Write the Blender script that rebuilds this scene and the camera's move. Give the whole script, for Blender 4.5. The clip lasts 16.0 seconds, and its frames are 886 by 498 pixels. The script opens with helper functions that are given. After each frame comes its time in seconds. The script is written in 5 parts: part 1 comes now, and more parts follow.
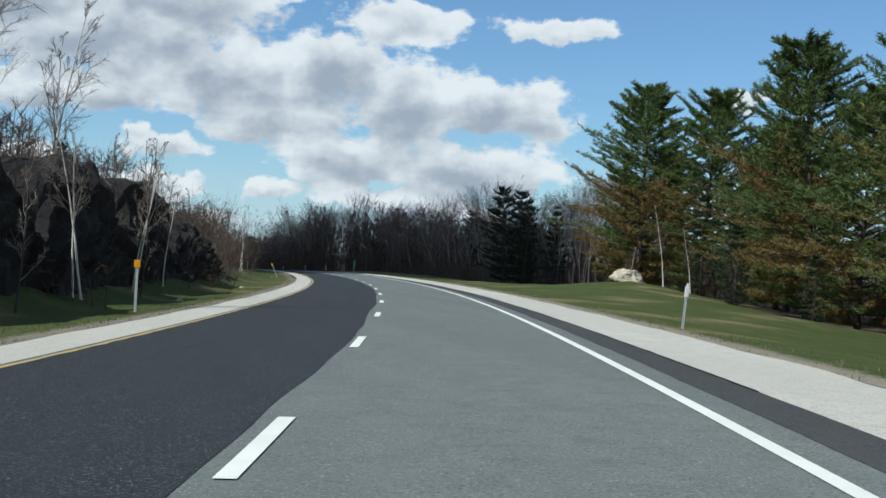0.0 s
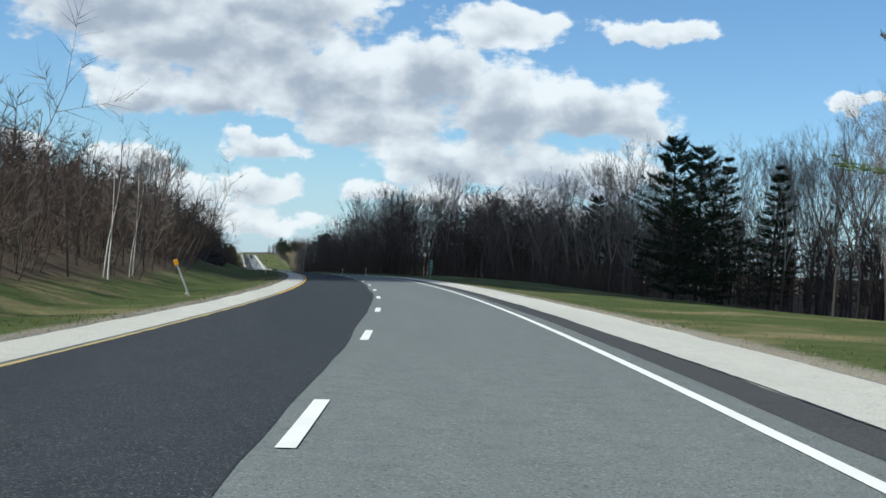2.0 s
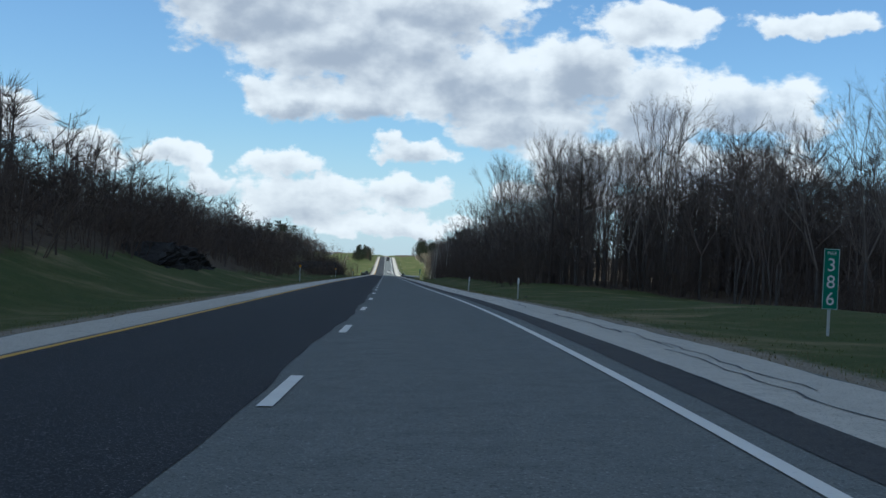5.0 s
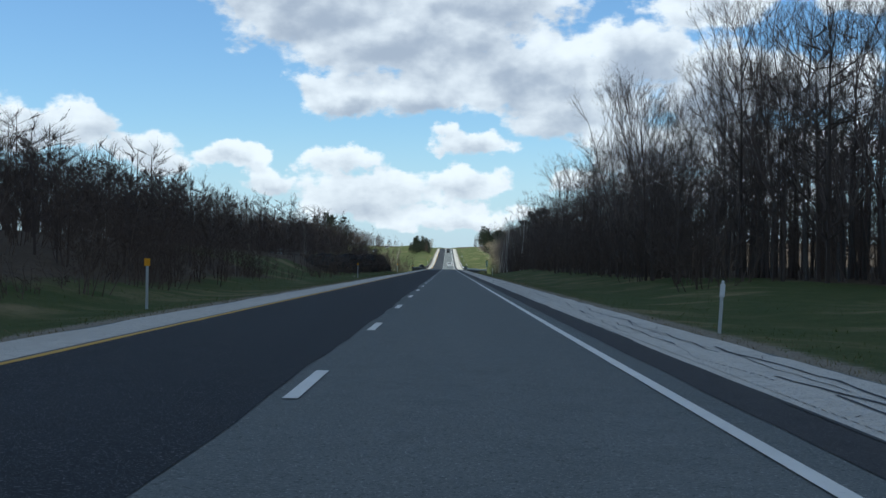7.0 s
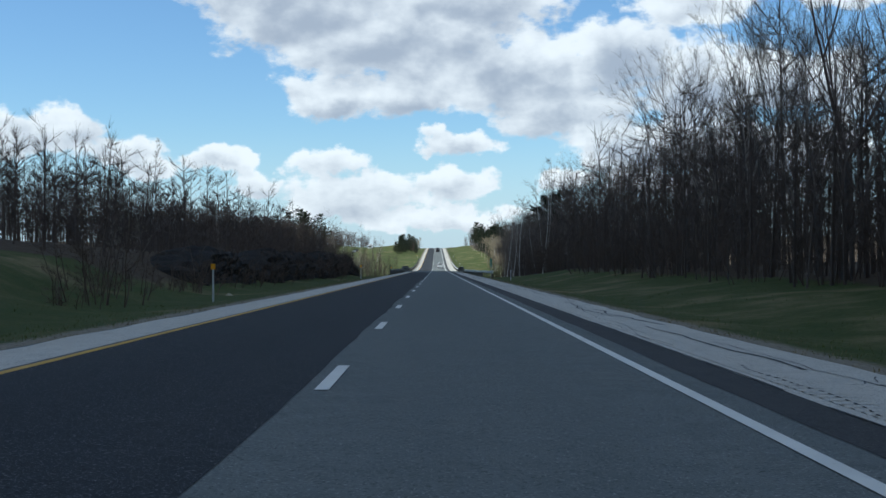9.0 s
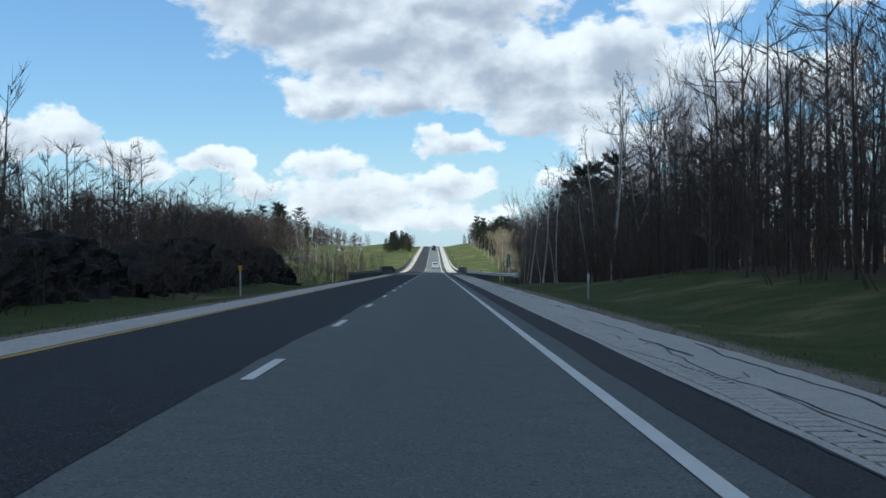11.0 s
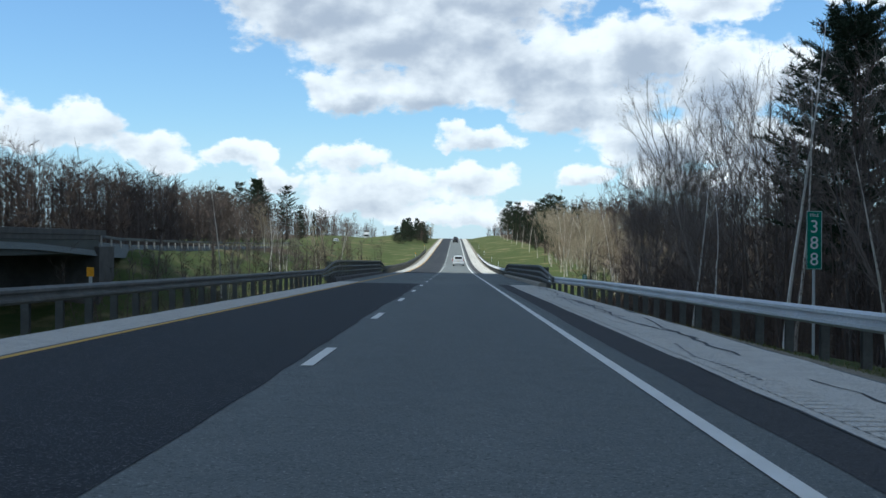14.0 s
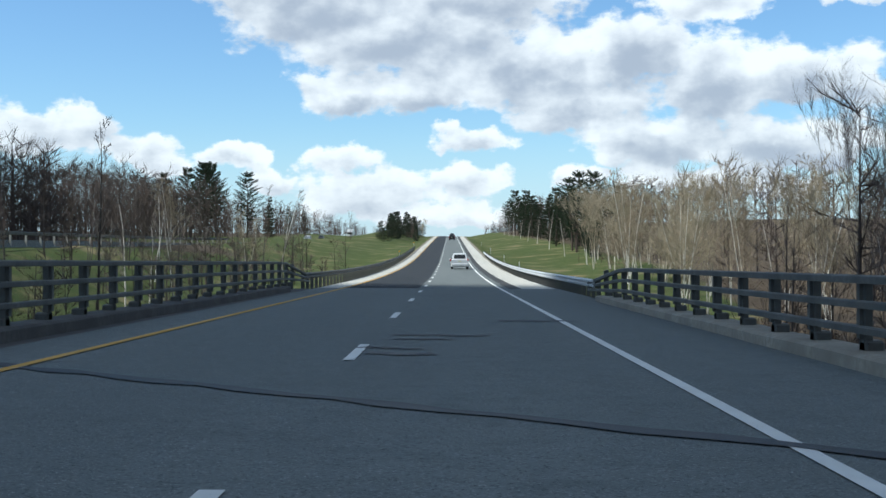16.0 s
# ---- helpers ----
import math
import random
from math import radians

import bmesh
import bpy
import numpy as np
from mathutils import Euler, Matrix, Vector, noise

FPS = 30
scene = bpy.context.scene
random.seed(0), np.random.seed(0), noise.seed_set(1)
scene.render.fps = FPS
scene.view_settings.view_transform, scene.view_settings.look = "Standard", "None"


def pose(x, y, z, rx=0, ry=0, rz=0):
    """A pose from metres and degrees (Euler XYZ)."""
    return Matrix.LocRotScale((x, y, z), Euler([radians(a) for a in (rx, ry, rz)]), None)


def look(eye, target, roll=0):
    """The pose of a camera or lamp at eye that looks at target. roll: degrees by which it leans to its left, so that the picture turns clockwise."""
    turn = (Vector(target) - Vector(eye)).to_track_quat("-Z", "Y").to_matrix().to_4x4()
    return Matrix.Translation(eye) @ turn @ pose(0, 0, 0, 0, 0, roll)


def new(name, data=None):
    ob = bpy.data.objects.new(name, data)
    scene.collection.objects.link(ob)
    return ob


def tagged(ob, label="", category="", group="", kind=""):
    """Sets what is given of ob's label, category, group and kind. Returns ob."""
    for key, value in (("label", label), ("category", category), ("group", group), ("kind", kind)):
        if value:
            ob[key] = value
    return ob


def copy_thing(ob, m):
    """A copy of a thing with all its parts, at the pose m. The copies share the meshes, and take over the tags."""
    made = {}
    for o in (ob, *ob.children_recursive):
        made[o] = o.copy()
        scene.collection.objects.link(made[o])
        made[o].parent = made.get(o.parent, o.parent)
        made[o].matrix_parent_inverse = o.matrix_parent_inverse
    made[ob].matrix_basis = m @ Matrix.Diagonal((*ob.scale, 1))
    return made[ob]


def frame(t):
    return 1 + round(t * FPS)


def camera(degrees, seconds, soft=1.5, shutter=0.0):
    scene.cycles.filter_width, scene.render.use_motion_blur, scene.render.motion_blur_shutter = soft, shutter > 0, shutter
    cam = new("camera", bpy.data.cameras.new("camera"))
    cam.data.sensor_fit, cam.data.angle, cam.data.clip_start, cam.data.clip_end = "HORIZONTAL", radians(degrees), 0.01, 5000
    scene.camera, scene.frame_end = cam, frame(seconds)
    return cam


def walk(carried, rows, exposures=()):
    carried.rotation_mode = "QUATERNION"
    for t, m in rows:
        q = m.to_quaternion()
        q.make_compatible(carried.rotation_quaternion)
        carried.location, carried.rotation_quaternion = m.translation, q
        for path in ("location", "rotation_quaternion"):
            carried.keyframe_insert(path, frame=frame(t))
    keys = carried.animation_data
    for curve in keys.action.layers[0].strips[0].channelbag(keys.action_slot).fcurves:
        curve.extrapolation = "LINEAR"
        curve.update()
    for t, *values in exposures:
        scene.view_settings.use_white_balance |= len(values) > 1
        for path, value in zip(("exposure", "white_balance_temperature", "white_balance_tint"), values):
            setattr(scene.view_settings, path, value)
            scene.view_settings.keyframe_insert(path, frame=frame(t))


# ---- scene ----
cam = camera(40.0, 16.0, soft=1.5)

# ---- the road's line: s runs along the dashed line, d to its right ----
RADIUS = 815.0          # bend to the left, eased out round s = -11, then straight along +y
BEND_MID, BEND_HALF = -11.0, 40.0
EYE = 1.297


def smooth(a, b, x):
    u = min(1.0, max(0.0, (x - a) / (b - a)))
    return u * u * (3 - 2 * u)


GRADES = ((-2000, -0.003), (-75, -0.003), (25, -0.015), (410, -0.015), (560, 0.0175), (830, 0.0175), (1010, -0.02), (9000, -0.02))


def grade_height(s):
    """Height of the dashed line: straight grades joined by vertical curves."""
    z = 0.0
    lo, hi = min(0.0, s), max(0.0, s)
    for (a, ga), (b, gb) in zip(GRADES, GRADES[1:]):
        p, q = max(a, lo), min(b, hi)
        if q > p:
            gp = ga + (gb - ga) * (p - a) / (b - a)
            gq = ga + (gb - ga) * (q - a) / (b - a)
            z += (q - p) * (gp + gq) / 2
    return z if s >= 0 else -z


def bank(s):
    """Cross fall in metres per metre to the right; the bend leans to the left."""
    return 0.039 * (1 - smooth(-50, 75, s)) - 0.01


def heading(s):
    if s >= BEND_MID + BEND_HALF:
        return 0.0
    if s > BEND_MID - BEND_HALF:
        return -((BEND_MID + BEND_HALF - s) ** 2) / (4 * BEND_HALF * RADIUS)
    return (s - BEND_MID) / RADIUS


EASE = [(0.0, BEND_MID + BEND_HALF)]     # the dashed line through the easing, walked back in half metres
for i in range(int(4 * BEND_HALF)):
    h = heading(BEND_MID + BEND_HALF - 0.5 * i - 0.25)
    EASE.append((EASE[-1][0] + 0.5 * math.sin(h), EASE[-1][1] - 0.5 * math.cos(h)))
ARC_HEAD = heading(BEND_MID - BEND_HALF)
ARC_X, ARC_Y = EASE[-1][0] - RADIUS * math.cos(ARC_HEAD), EASE[-1][1] - RADIUS * math.sin(ARC_HEAD)


def road(s, d, h=0.0):
    """World place of the point s along, d to the right, h above the paved plane."""
    z = grade_height(s) + bank(s) * d + h
    if s >= BEND_MID + BEND_HALF:
        return Vector((d, s, z))
    a = heading(s)
    if s <= BEND_MID - BEND_HALF:
        return Vector((ARC_X + (RADIUS + d) * math.cos(a), ARC_Y + (RADIUS + d) * math.sin(a), z))
    i = 2 * (BEND_MID + BEND_HALF - s)
    j = min(int(i), len(EASE) - 2)
    x = EASE[j][0] + (EASE[j + 1][0] - EASE[j][0]) * (i - j)
    y = EASE[j][1] + (EASE[j + 1][1] - EASE[j][1]) * (i - j)
    return Vector((x + d * math.cos(a), y + d * math.sin(a), z))


# seconds, s along and d across the road, yaw, pitch, roll
DRIVE = (
    (0.0, -219.86, 1.263, -14.288, 0.771, -2.968),
    (0.5, -201.79, 1.128, -13.021, 0.732, -3.107),
    (1.0, -183.75, 0.990, -11.912, 0.831, -3.151),
    (1.5, -165.76, 0.950, -10.797, 0.803, -3.287),
    (2.0, -147.79, 0.955, -9.745, 0.657, -3.310),
    (2.5, -129.89, 1.036, -8.671, 0.703, -3.044),
    (3.0, -112.05, 1.148, -7.520, 0.652, -2.924),
    (3.5, -94.28, 1.238, -6.005, 0.532, -3.011),
    (4.0, -76.37, 1.339, -4.784, 0.462, -2.924),
    (4.5, -58.43, 1.357, -3.648, 0.469, -2.992),
    (7.0, 32.05, 1.483, 0.223, -0.098, -0.816),
    (7.5, 50.15, 1.412, 0.392, -0.095, 0.067),
    (8.0, 68.23, 1.306, 0.444, -0.116, 0.469),
    (8.5, 86.27, 1.214, -0.072, -0.098, 0.587),
    (9.0, 104.26, 1.193, -0.303, -0.055, 0.100),
    (11.5, 194.38, 2.347, -0.305, -0.059, 0.630),
    (12.0, 212.56, 2.411, 0.256, -0.154, 0.759),
    (12.5, 230.75, 2.336, 0.610, -0.198, 0.566),
    (13.0, 248.90, 2.174, 0.745, -0.175, 0.420),
    (13.5, 267.00, 2.009, 0.600, -0.117, 0.482),
    (14.0, 285.06, 1.804, 0.584, -0.262, -0.232),
    (14.5, 303.09, 1.591, 0.506, -0.136, 0.011),
    (15.0, 321.08, 1.396, 0.428, -0.118, -0.004),
    (15.5, 339.07, 1.308, 0.276, -0.081, -0.371),
    (16.0, 357.07, 1.346, 0.353, -0.220, 0.222),
)
rows = []
for t, s, d, yaw, pitch, roll in DRIVE:
    p = road(s, d, EYE)
    rows.append((t, pose(p.x, p.y, p.z, 90 + pitch, roll, yaw)))
walk(cam, rows, ((0.0, -0.29, 6050, 3), (1.0, -0.14, 6080, 3), (2.0, -0.16, 6050, 3), (3.0, -0.33, 5980, 3), (3.5, -0.33, 5960, 3), (4.5, -0.20, 5860, 3), (7.0, -0.08, 5880, 3), (9.0, -0.10, 5890, 3), (11.5, -0.04, 5880, 3), (13.0, 0.0, 5890, 3), (15.0, 0.06, 5920, 3), (16.0, 0.04, 5950, 3)))

# ---- light: sky with broken cumulus, one sun, the cloud that shades the middle of the drive ----
SUN_EL, SUN_AZ = 48.0, -104.0          # degrees; azimuth from +y towards +x
sun_dir = Vector((math.sin(radians(SUN_AZ)) * math.cos(radians(SUN_EL)), math.cos(radians(SUN_AZ)) * math.cos(radians(SUN_EL)), math.sin(radians(SUN_EL))))
sun = new("sun", bpy.data.lights.new("sun", "SUN"))
sun.data.energy, sun.data.angle, sun.data.color = 5.0, radians(0.9), (1.0, 0.95, 0.87)
sun.matrix_basis = look(sun_dir * 50, (0, 0, 0))

# azimuth, elevation, half width, half height in degrees
CLOUD_MASS = ((-6.3, 11.4, 6.0, 2.7), (-1.8, 9.9, 7.4, 2.2), (-4.4, 7.2, 3.2, 1.15), (-1.0, 7.4, 3.2, 1.3), (3.6, 8.4, 4.2, 2.2),
              (5.9, 6.5, 4.4, 1.35), (9.0, 8.8, 3.6, 2.1), (12.2, 7.4, 3.4, 2.0), (16.5, 7.5, 4.8, 1.5), (15.5, 4.6, 5.2, 1.7),
              (9.6, 4.9, 4.2, 1.6), (12.5, 2.9, 5.5, 0.9), (2.5, 11.8, 5.5, 1.6))
CLOUDLETS = ((0.9, 5.0, 2.5, 0.72), (-5.0, 3.9, 2.0, 0.95), (-8.4, 3.1, 1.9, 0.8), (-3.6, 2.4, 4.4, 1.3), (0.6, 2.9, 2.3, 1.1),
             (-18.2, 5.2, 3.4, 1.3), (-14.2, 4.2, 2.9, 1.0), (-22.6, 5.8, 3.2, 1.4), (-10.2, 4.2, 1.6, 0.7),
             (12.2, 11.2, 3.2, 1.2), (19.0, 11.4, 3.2, 0.8), (6.0, 3.1, 1.9, 0.6), (28.3, 8.2, 1.8, 0.5), (-27.0, 7.0, 4.0, 2.0), (0.3, 1.4, 4.0, 0.7))


def sky_world():
    world = bpy.data.worlds.new("sky")
    scene.world = world
    world.use_nodes = True
    nt = world.node_tree
    nt.nodes.clear()
    N, L = nt.nodes.new, nt.links.new

    def math_node(op, a, b=None, c=None, clamp=False):
        n = N("ShaderNodeMath")
        n.operation, n.use_clamp = op, clamp
        for i, v in enumerate((a, b, c)):
            if v is None:
                continue
            if isinstance(v, (int, float)):
                n.inputs[i].default_value = v
            else:
                L(v, n.inputs[i])
        return n.outputs[0]

    def ramp(value, lo, hi):
        n = N("ShaderNodeMapRange")
        n.interpolation_type = "SMOOTHSTEP"
        n.inputs["From Min"].default_value, n.inputs["From Max"].default_value = lo, hi
        L(value, n.inputs["Value"])
        return n.outputs["Result"]

    def mix(fac, a, b):
        n = N("ShaderNodeMix")
        n.data_type = "RGBA"
        ins = [i for i in n.inputs if i.type == "RGBA"]
        if isinstance(fac, (int, float)):
            n.inputs[0].default_value = fac
        else:
            L(fac, n.inputs[0])
        for sock, v in zip(ins, (a, b)):
            if isinstance(v, tuple):
                sock.default_value = (*v, 1)
            else:
                L(v, sock)
        return [o for o in n.outputs if o.type == "RGBA"][0]

    sky = N("ShaderNodeTexSky")
    sky.sky_type, sky.sun_disc = "NISHITA", False
    sky.sun_elevation, sky.sun_rotation = radians(SUN_EL), radians(SUN_AZ)
    sky.air_density, sky.dust_density, sky.ozone_density = 1.0, 0.2, 2.0
    clear = N("ShaderNodeVectorMath")
    clear.operation = "MULTIPLY"
    L(sky.outputs[0], clear.inputs[0])
    clear.inputs[1].default_value = SKY_SCALE
    geo = N("ShaderNodeTexCoord")
    sep = N("ShaderNodeSeparateXYZ")
    L(geo.outputs["Generated"], sep.inputs[0])
    deg = 180 / math.pi
    az = math_node("MULTIPLY", math_node("ARCTAN2", sep.outputs[0], sep.outputs[1]), deg)
    el = math_node("MULTIPLY", math_node("ARCSINE", sep.outputs[2]), deg)
    at = N("ShaderNodeCombineXYZ")
    L(az, at.inputs[0]), L(el, at.inputs[1])

    def noise_tex(scale, detail, rough, src, stretch=(1, 1.7, 1)):
        m = N("ShaderNodeMapping")
        m.inputs["Scale"].default_value = stretch
        L(src, m.inputs[0])
        n = N("ShaderNodeTexNoise")
        n.inputs["Scale"].default_value, n.inputs["Detail"].default_value, n.inputs["Roughness"].default_value = scale, detail, rough
        L(m.outputs[0], n.inputs["Vector"])
        return n.outputs["Fac"]

    wob = noise_tex(0.25, 5, 0.5, at.outputs[0])
    fine = noise_tex(1.3, 5, 0.6, at.outputs[0])

    wn = N("ShaderNodeTexNoise")
    wn.inputs["Scale"].default_value, wn.inputs["Detail"].default_value, wn.inputs["Roughness"].default_value = 0.42, 6, 0.55
    L(at.outputs[0], wn.inputs["Vector"])
    warp = N("ShaderNodeVectorMath")
    warp.operation = "MULTIPLY_ADD"
    L(wn.outputs["Color"], warp.inputs[0])
    warp.inputs[1].default_value = (4.6, 2.4, 0)
    L(at.outputs[0], warp.inputs[2])

    def group(blobs, soft, up=0.0):
        best = None
        for a, e, w, h in blobs:
            sub = N("ShaderNodeVectorMath")
            sub.operation = "MULTIPLY_ADD"
            L(warp.outputs[0], sub.inputs[0])
            sub.inputs[1].default_value = (1 / w, 1 / h, 0)
            sub.inputs[2].default_value = (-(a + 2.3) / w, (up - 1.2 - e) / h, 0)
            ln = N("ShaderNodeVectorMath")
            ln.operation = "LENGTH"
            L(sub.outputs[0], ln.inputs[0])
            d = math_node("SUBTRACT", 1.0, ln.outputs["Value"])
            best = d if best is None else math_node("SMOOTH_MAX", best, d, soft)
        return best

    mass = group(CLOUD_MASS, 0.25)
    lets = group(CLOUDLETS, 0.15)
    # the rest of the sky, past the view, has broken cloud of the same kind
    gen = noise_tex(3.2, 5, 0.55, geo.outputs["Generated"], (1, 1, 2.2))
    high = ramp(el, 13.0, 20.0)
    side = ramp(math_node("ABSOLUTE", az), 30.0, 42.0)
    away = math_node("MAXIMUM", high, side)
    rest = math_node("SUBTRACT", math_node("MULTIPLY", math_node("ADD", math_node("SUBTRACT", gen, 0.5), 0.10), 3.2), math_node("MULTIPLY", math_node("SUBTRACT", 1.0, away), 3.0))
    thick = math_node("SMOOTH_MAX", math_node("MAXIMUM", mass, lets), rest, 0.1)
    above = N("ShaderNodeVectorMath")
    above.operation = "ADD"
    L(at.outputs[0], above.inputs[0])
    above.inputs[1].default_value = (-0.5, 0.55, 0)
    mid, mid_up = noise_tex(0.5, 6, 0.52, at.outputs[0], (1, 1.6, 1)), noise_tex(0.5, 6, 0.52, above.outputs[0], (1, 1.6, 1))
    shape = math_node("ADD", thick, math_node("MULTIPLY", math_node("SUBTRACT", wob, 0.5), 1.1))
    shape = math_node("ADD", shape, math_node("MULTIPLY", math_node("SUBTRACT", mid, 0.5), 0.7))
    ragged = math_node("ADD", shape, math_node("MULTIPLY", math_node("SUBTRACT", fine, 0.5), 0.5))
    mask = ramp(ragged, 0.0, 0.30)
    # grey, thick undersides; lobes lit from above
    over = math_node("MAXIMUM", group(CLOUD_MASS, 0.25, 0.75), math_node("MULTIPLY", group(CLOUDLETS, 0.15, 0.40), 0.55))
    lobes = noise_tex(0.16, 4, 0.5, at.outputs[0], (1, 2.0, 1))
    lit = math_node("MULTIPLY", math_node("SUBTRACT", mid, mid_up), 0.9)
    dark = math_node("ADD", over, math_node("MULTIPLY", math_node("SUBTRACT", lobes, 0.5), 0.9))
    dark = ramp(math_node("SUBTRACT", dark, lit), -0.12, 1.0)
    cloud = mix(dark, CLOUD_LIGHT, CLOUD_GREY)
    cloud = mix(away, cloud, CLOUD_BASE)
    low = ramp(el, 6.0, 0.0)
    pale = mix(math_node("MULTIPLY", low, 0.55), clear.outputs[0], HAZE)
    colour = mix(math_node("MULTIPLY", mask, 0.95), pale, cloud)
    bg = N("ShaderNodeBackground")
    L(colour, bg.inputs["Color"])
    bg.inputs["Strength"].default_value = 1.0
    out = N("ShaderNodeOutputWorld")
    L(bg.outputs[0], out.inputs[0])


SKY_SCALE = (0.104, 0.124, 0.142)
CLOUD_LIGHT, CLOUD_GREY, HAZE = (1.04, 1.04, 1.05), (0.46, 0.50, 0.585), (0.55, 0.72, 0.93)
CLOUD_BASE = (0.315, 0.355, 0.41)
sky_world()

# ---- materials ----


class Nodes:
    """Small helper round one material's node tree."""

    def __init__(self, name, rough=0.9, metal=0.0, spec=0.3):
        self.m = bpy.data.materials.new(name)
        self.m.use_nodes = True
        self.nt = self.m.node_tree
        self.b = self.nt.nodes["Principled BSDF"]
        self.b.inputs["Roughness"].default_value = rough
        self.b.inputs["Metallic"].default_value = metal
        self.b.inputs["Specular IOR Level"].default_value = spec
        self.tc = self.nt.nodes.new("ShaderNodeTexCoord").outputs["Object"]

    def link(self, a, b):
        self.nt.links.new(a, b)

    def noise(self, scale, detail=3, rough=0.6, stretch=None, src=None):
        n = self.nt.nodes.new("ShaderNodeTexNoise")
        n.inputs["Scale"].default_value, n.inputs["Detail"].default_value, n.inputs["Roughness"].default_value = scale, detail, rough
        v = src or self.tc
        if stretch:
            mp = self.nt.nodes.new("ShaderNodeMapping")
            mp.inputs["Scale"].default_value = stretch
            self.link(v, mp.inputs[0])
            v = mp.outputs[0]
        self.link(v, n.inputs["Vector"])
        return n.outputs["Fac"]

    def ramp(self, v, lo, hi):
        n = self.nt.nodes.new("ShaderNodeMapRange")
        n.interpolation_type = "SMOOTHSTEP"
        n.inputs["From Min"].default_value, n.inputs["From Max"].default_value = lo, hi
        self.link(v, n.inputs["Value"])
        return n.outputs["Result"]

    def mix(self, fac, a, b):
        n = self.nt.nodes.new("ShaderNodeMix")
        n.data_type = "RGBA"
        ins = [i for i in n.inputs if i.type == "RGBA"]
        if isinstance(fac, (int, float)):
            n.inputs[0].default_value = fac
        else:
            self.link(fac, n.inputs[0])
        for sock, v in zip(ins, (a, b)):
            if isinstance(v, tuple):
                sock.default_value = (*v, 1)
            else:
                self.link(v, sock)
        return [o for o in n.outputs if o.type == "RGBA"][0]

    def colour(self, v):
        if isinstance(v, tuple):
            self.b.inputs["Base Color"].default_value = (*v, 1)
        else:
            self.link(v, self.b.inputs["Base Color"])

    def bump(self, v, strength=0.4, dist=0.02):
        n = self.nt.nodes.new("ShaderNodeBump")
        n.inputs["Strength"].default_value, n.inputs["Distance"].default_value = strength, dist
        self.link(v, n.inputs["Height"])
        self.link(n.outputs[0], self.b.inputs["Normal"])

    def random(self):
        return self.nt.nodes.new("ShaderNodeObjectInfo").outputs["Random"]

    def island(self):
        return self.nt.nodes.new("ShaderNodeNewGeometry").outputs["Random Per Island"]


def worn(name, a, b, big=0.6, small=14.0, rough=0.9, metal=0.0, bump=0.3, dist=0.01, vary=None):
    """Two-scale worn surface between colours a and b."""
    n = Nodes(name, rough, metal)
    c = n.mix(n.ramp(n.noise(big), 0.3, 0.7), a, b)
    c = n.mix(n.ramp(n.noise(small, 4), 0.35, 0.75), c, tuple((x + y) * 0.42 for x, y in zip(a, b)))
    if vary:
        c = n.mix(n.random(), c, vary)
    n.colour(c)
    if bump:
        n.bump(n.noise(small * 2, 3), bump, dist)
    return n.m


def asphalt(name, base, light, speck, rough=0.9):
    """Aggregate specks in a bitumen ground, long wheel-track mottling and patches."""
    n = Nodes(name, rough, spec=0.15)
    c = n.mix(n.ramp(n.noise(0.35, 4, 0.6, (1, 0.05, 1)), 0.3, 0.72), base, light)
    c = n.mix(n.ramp(n.noise(2.5, 4), 0.4, 0.8), c, tuple(x * 0.9 for x in base))
    grit = n.noise(40, 4, 0.85)
    c = n.mix(n.ramp(grit, 0.56, 0.65), c, speck)
    c = n.mix(n.ramp(n.noise(30, 4, 0.8), 0.53, 0.64), c, tuple(x * 0.45 for x in base))
    n.colour(c)
    n.bump(grit, 0.4, 0.005)
    return n.m


M = {}
M["lane_grey"] = asphalt("old_grey_asphalt", (0.150, 0.168, 0.168), (0.185, 0.203, 0.201), (0.41, 0.42, 0.41))
M["lane_dark"] = asphalt("newer_dark_asphalt", (0.030, 0.035, 0.042), (0.041, 0.046, 0.053), (0.27, 0.27, 0.27))
M["strip_dark"] = asphalt("dark_edge_asphalt", (0.062, 0.063, 0.067), (0.080, 0.081, 0.083), (0.18, 0.18, 0.18))
M["shoulder"] = asphalt("pale_shoulder_asphalt", (0.52, 0.505, 0.455), (0.61, 0.59, 0.535), (0.66, 0.64, 0.59))
# paler copy of the shoulder, brightened to offset the cloud shadow there
M["shoulder_shaded"] = asphalt("cracked_shoulder_brightened", (0.56, 0.54, 0.495), (0.68, 0.655, 0.60), (0.76, 0.73, 0.67))
M["deck"] = asphalt("bridge_deck_asphalt", (0.165, 0.183, 0.180), (0.203, 0.223, 0.218), (0.42, 0.43, 0.42))
M["tar"] = worn("crack_tar", (0.012, 0.012, 0.014), (0.03, 0.03, 0.032), 2, 30, rough=0.55)


def paint(name, col, under, worn_from=0.60):
    n = Nodes(name, 0.7)
    c = n.mix(n.ramp(n.noise(1.1, 4), 0.25, 0.8), col, tuple(x * 0.86 for x in col))
    wear = n.ramp(n.noise(26, 5, 0.7), worn_from, worn_from + 0.12)
    n.colour(n.mix(wear, c, under))
    n.bump(n.noise(60, 2), 0.3, 0.004)
    return n.m


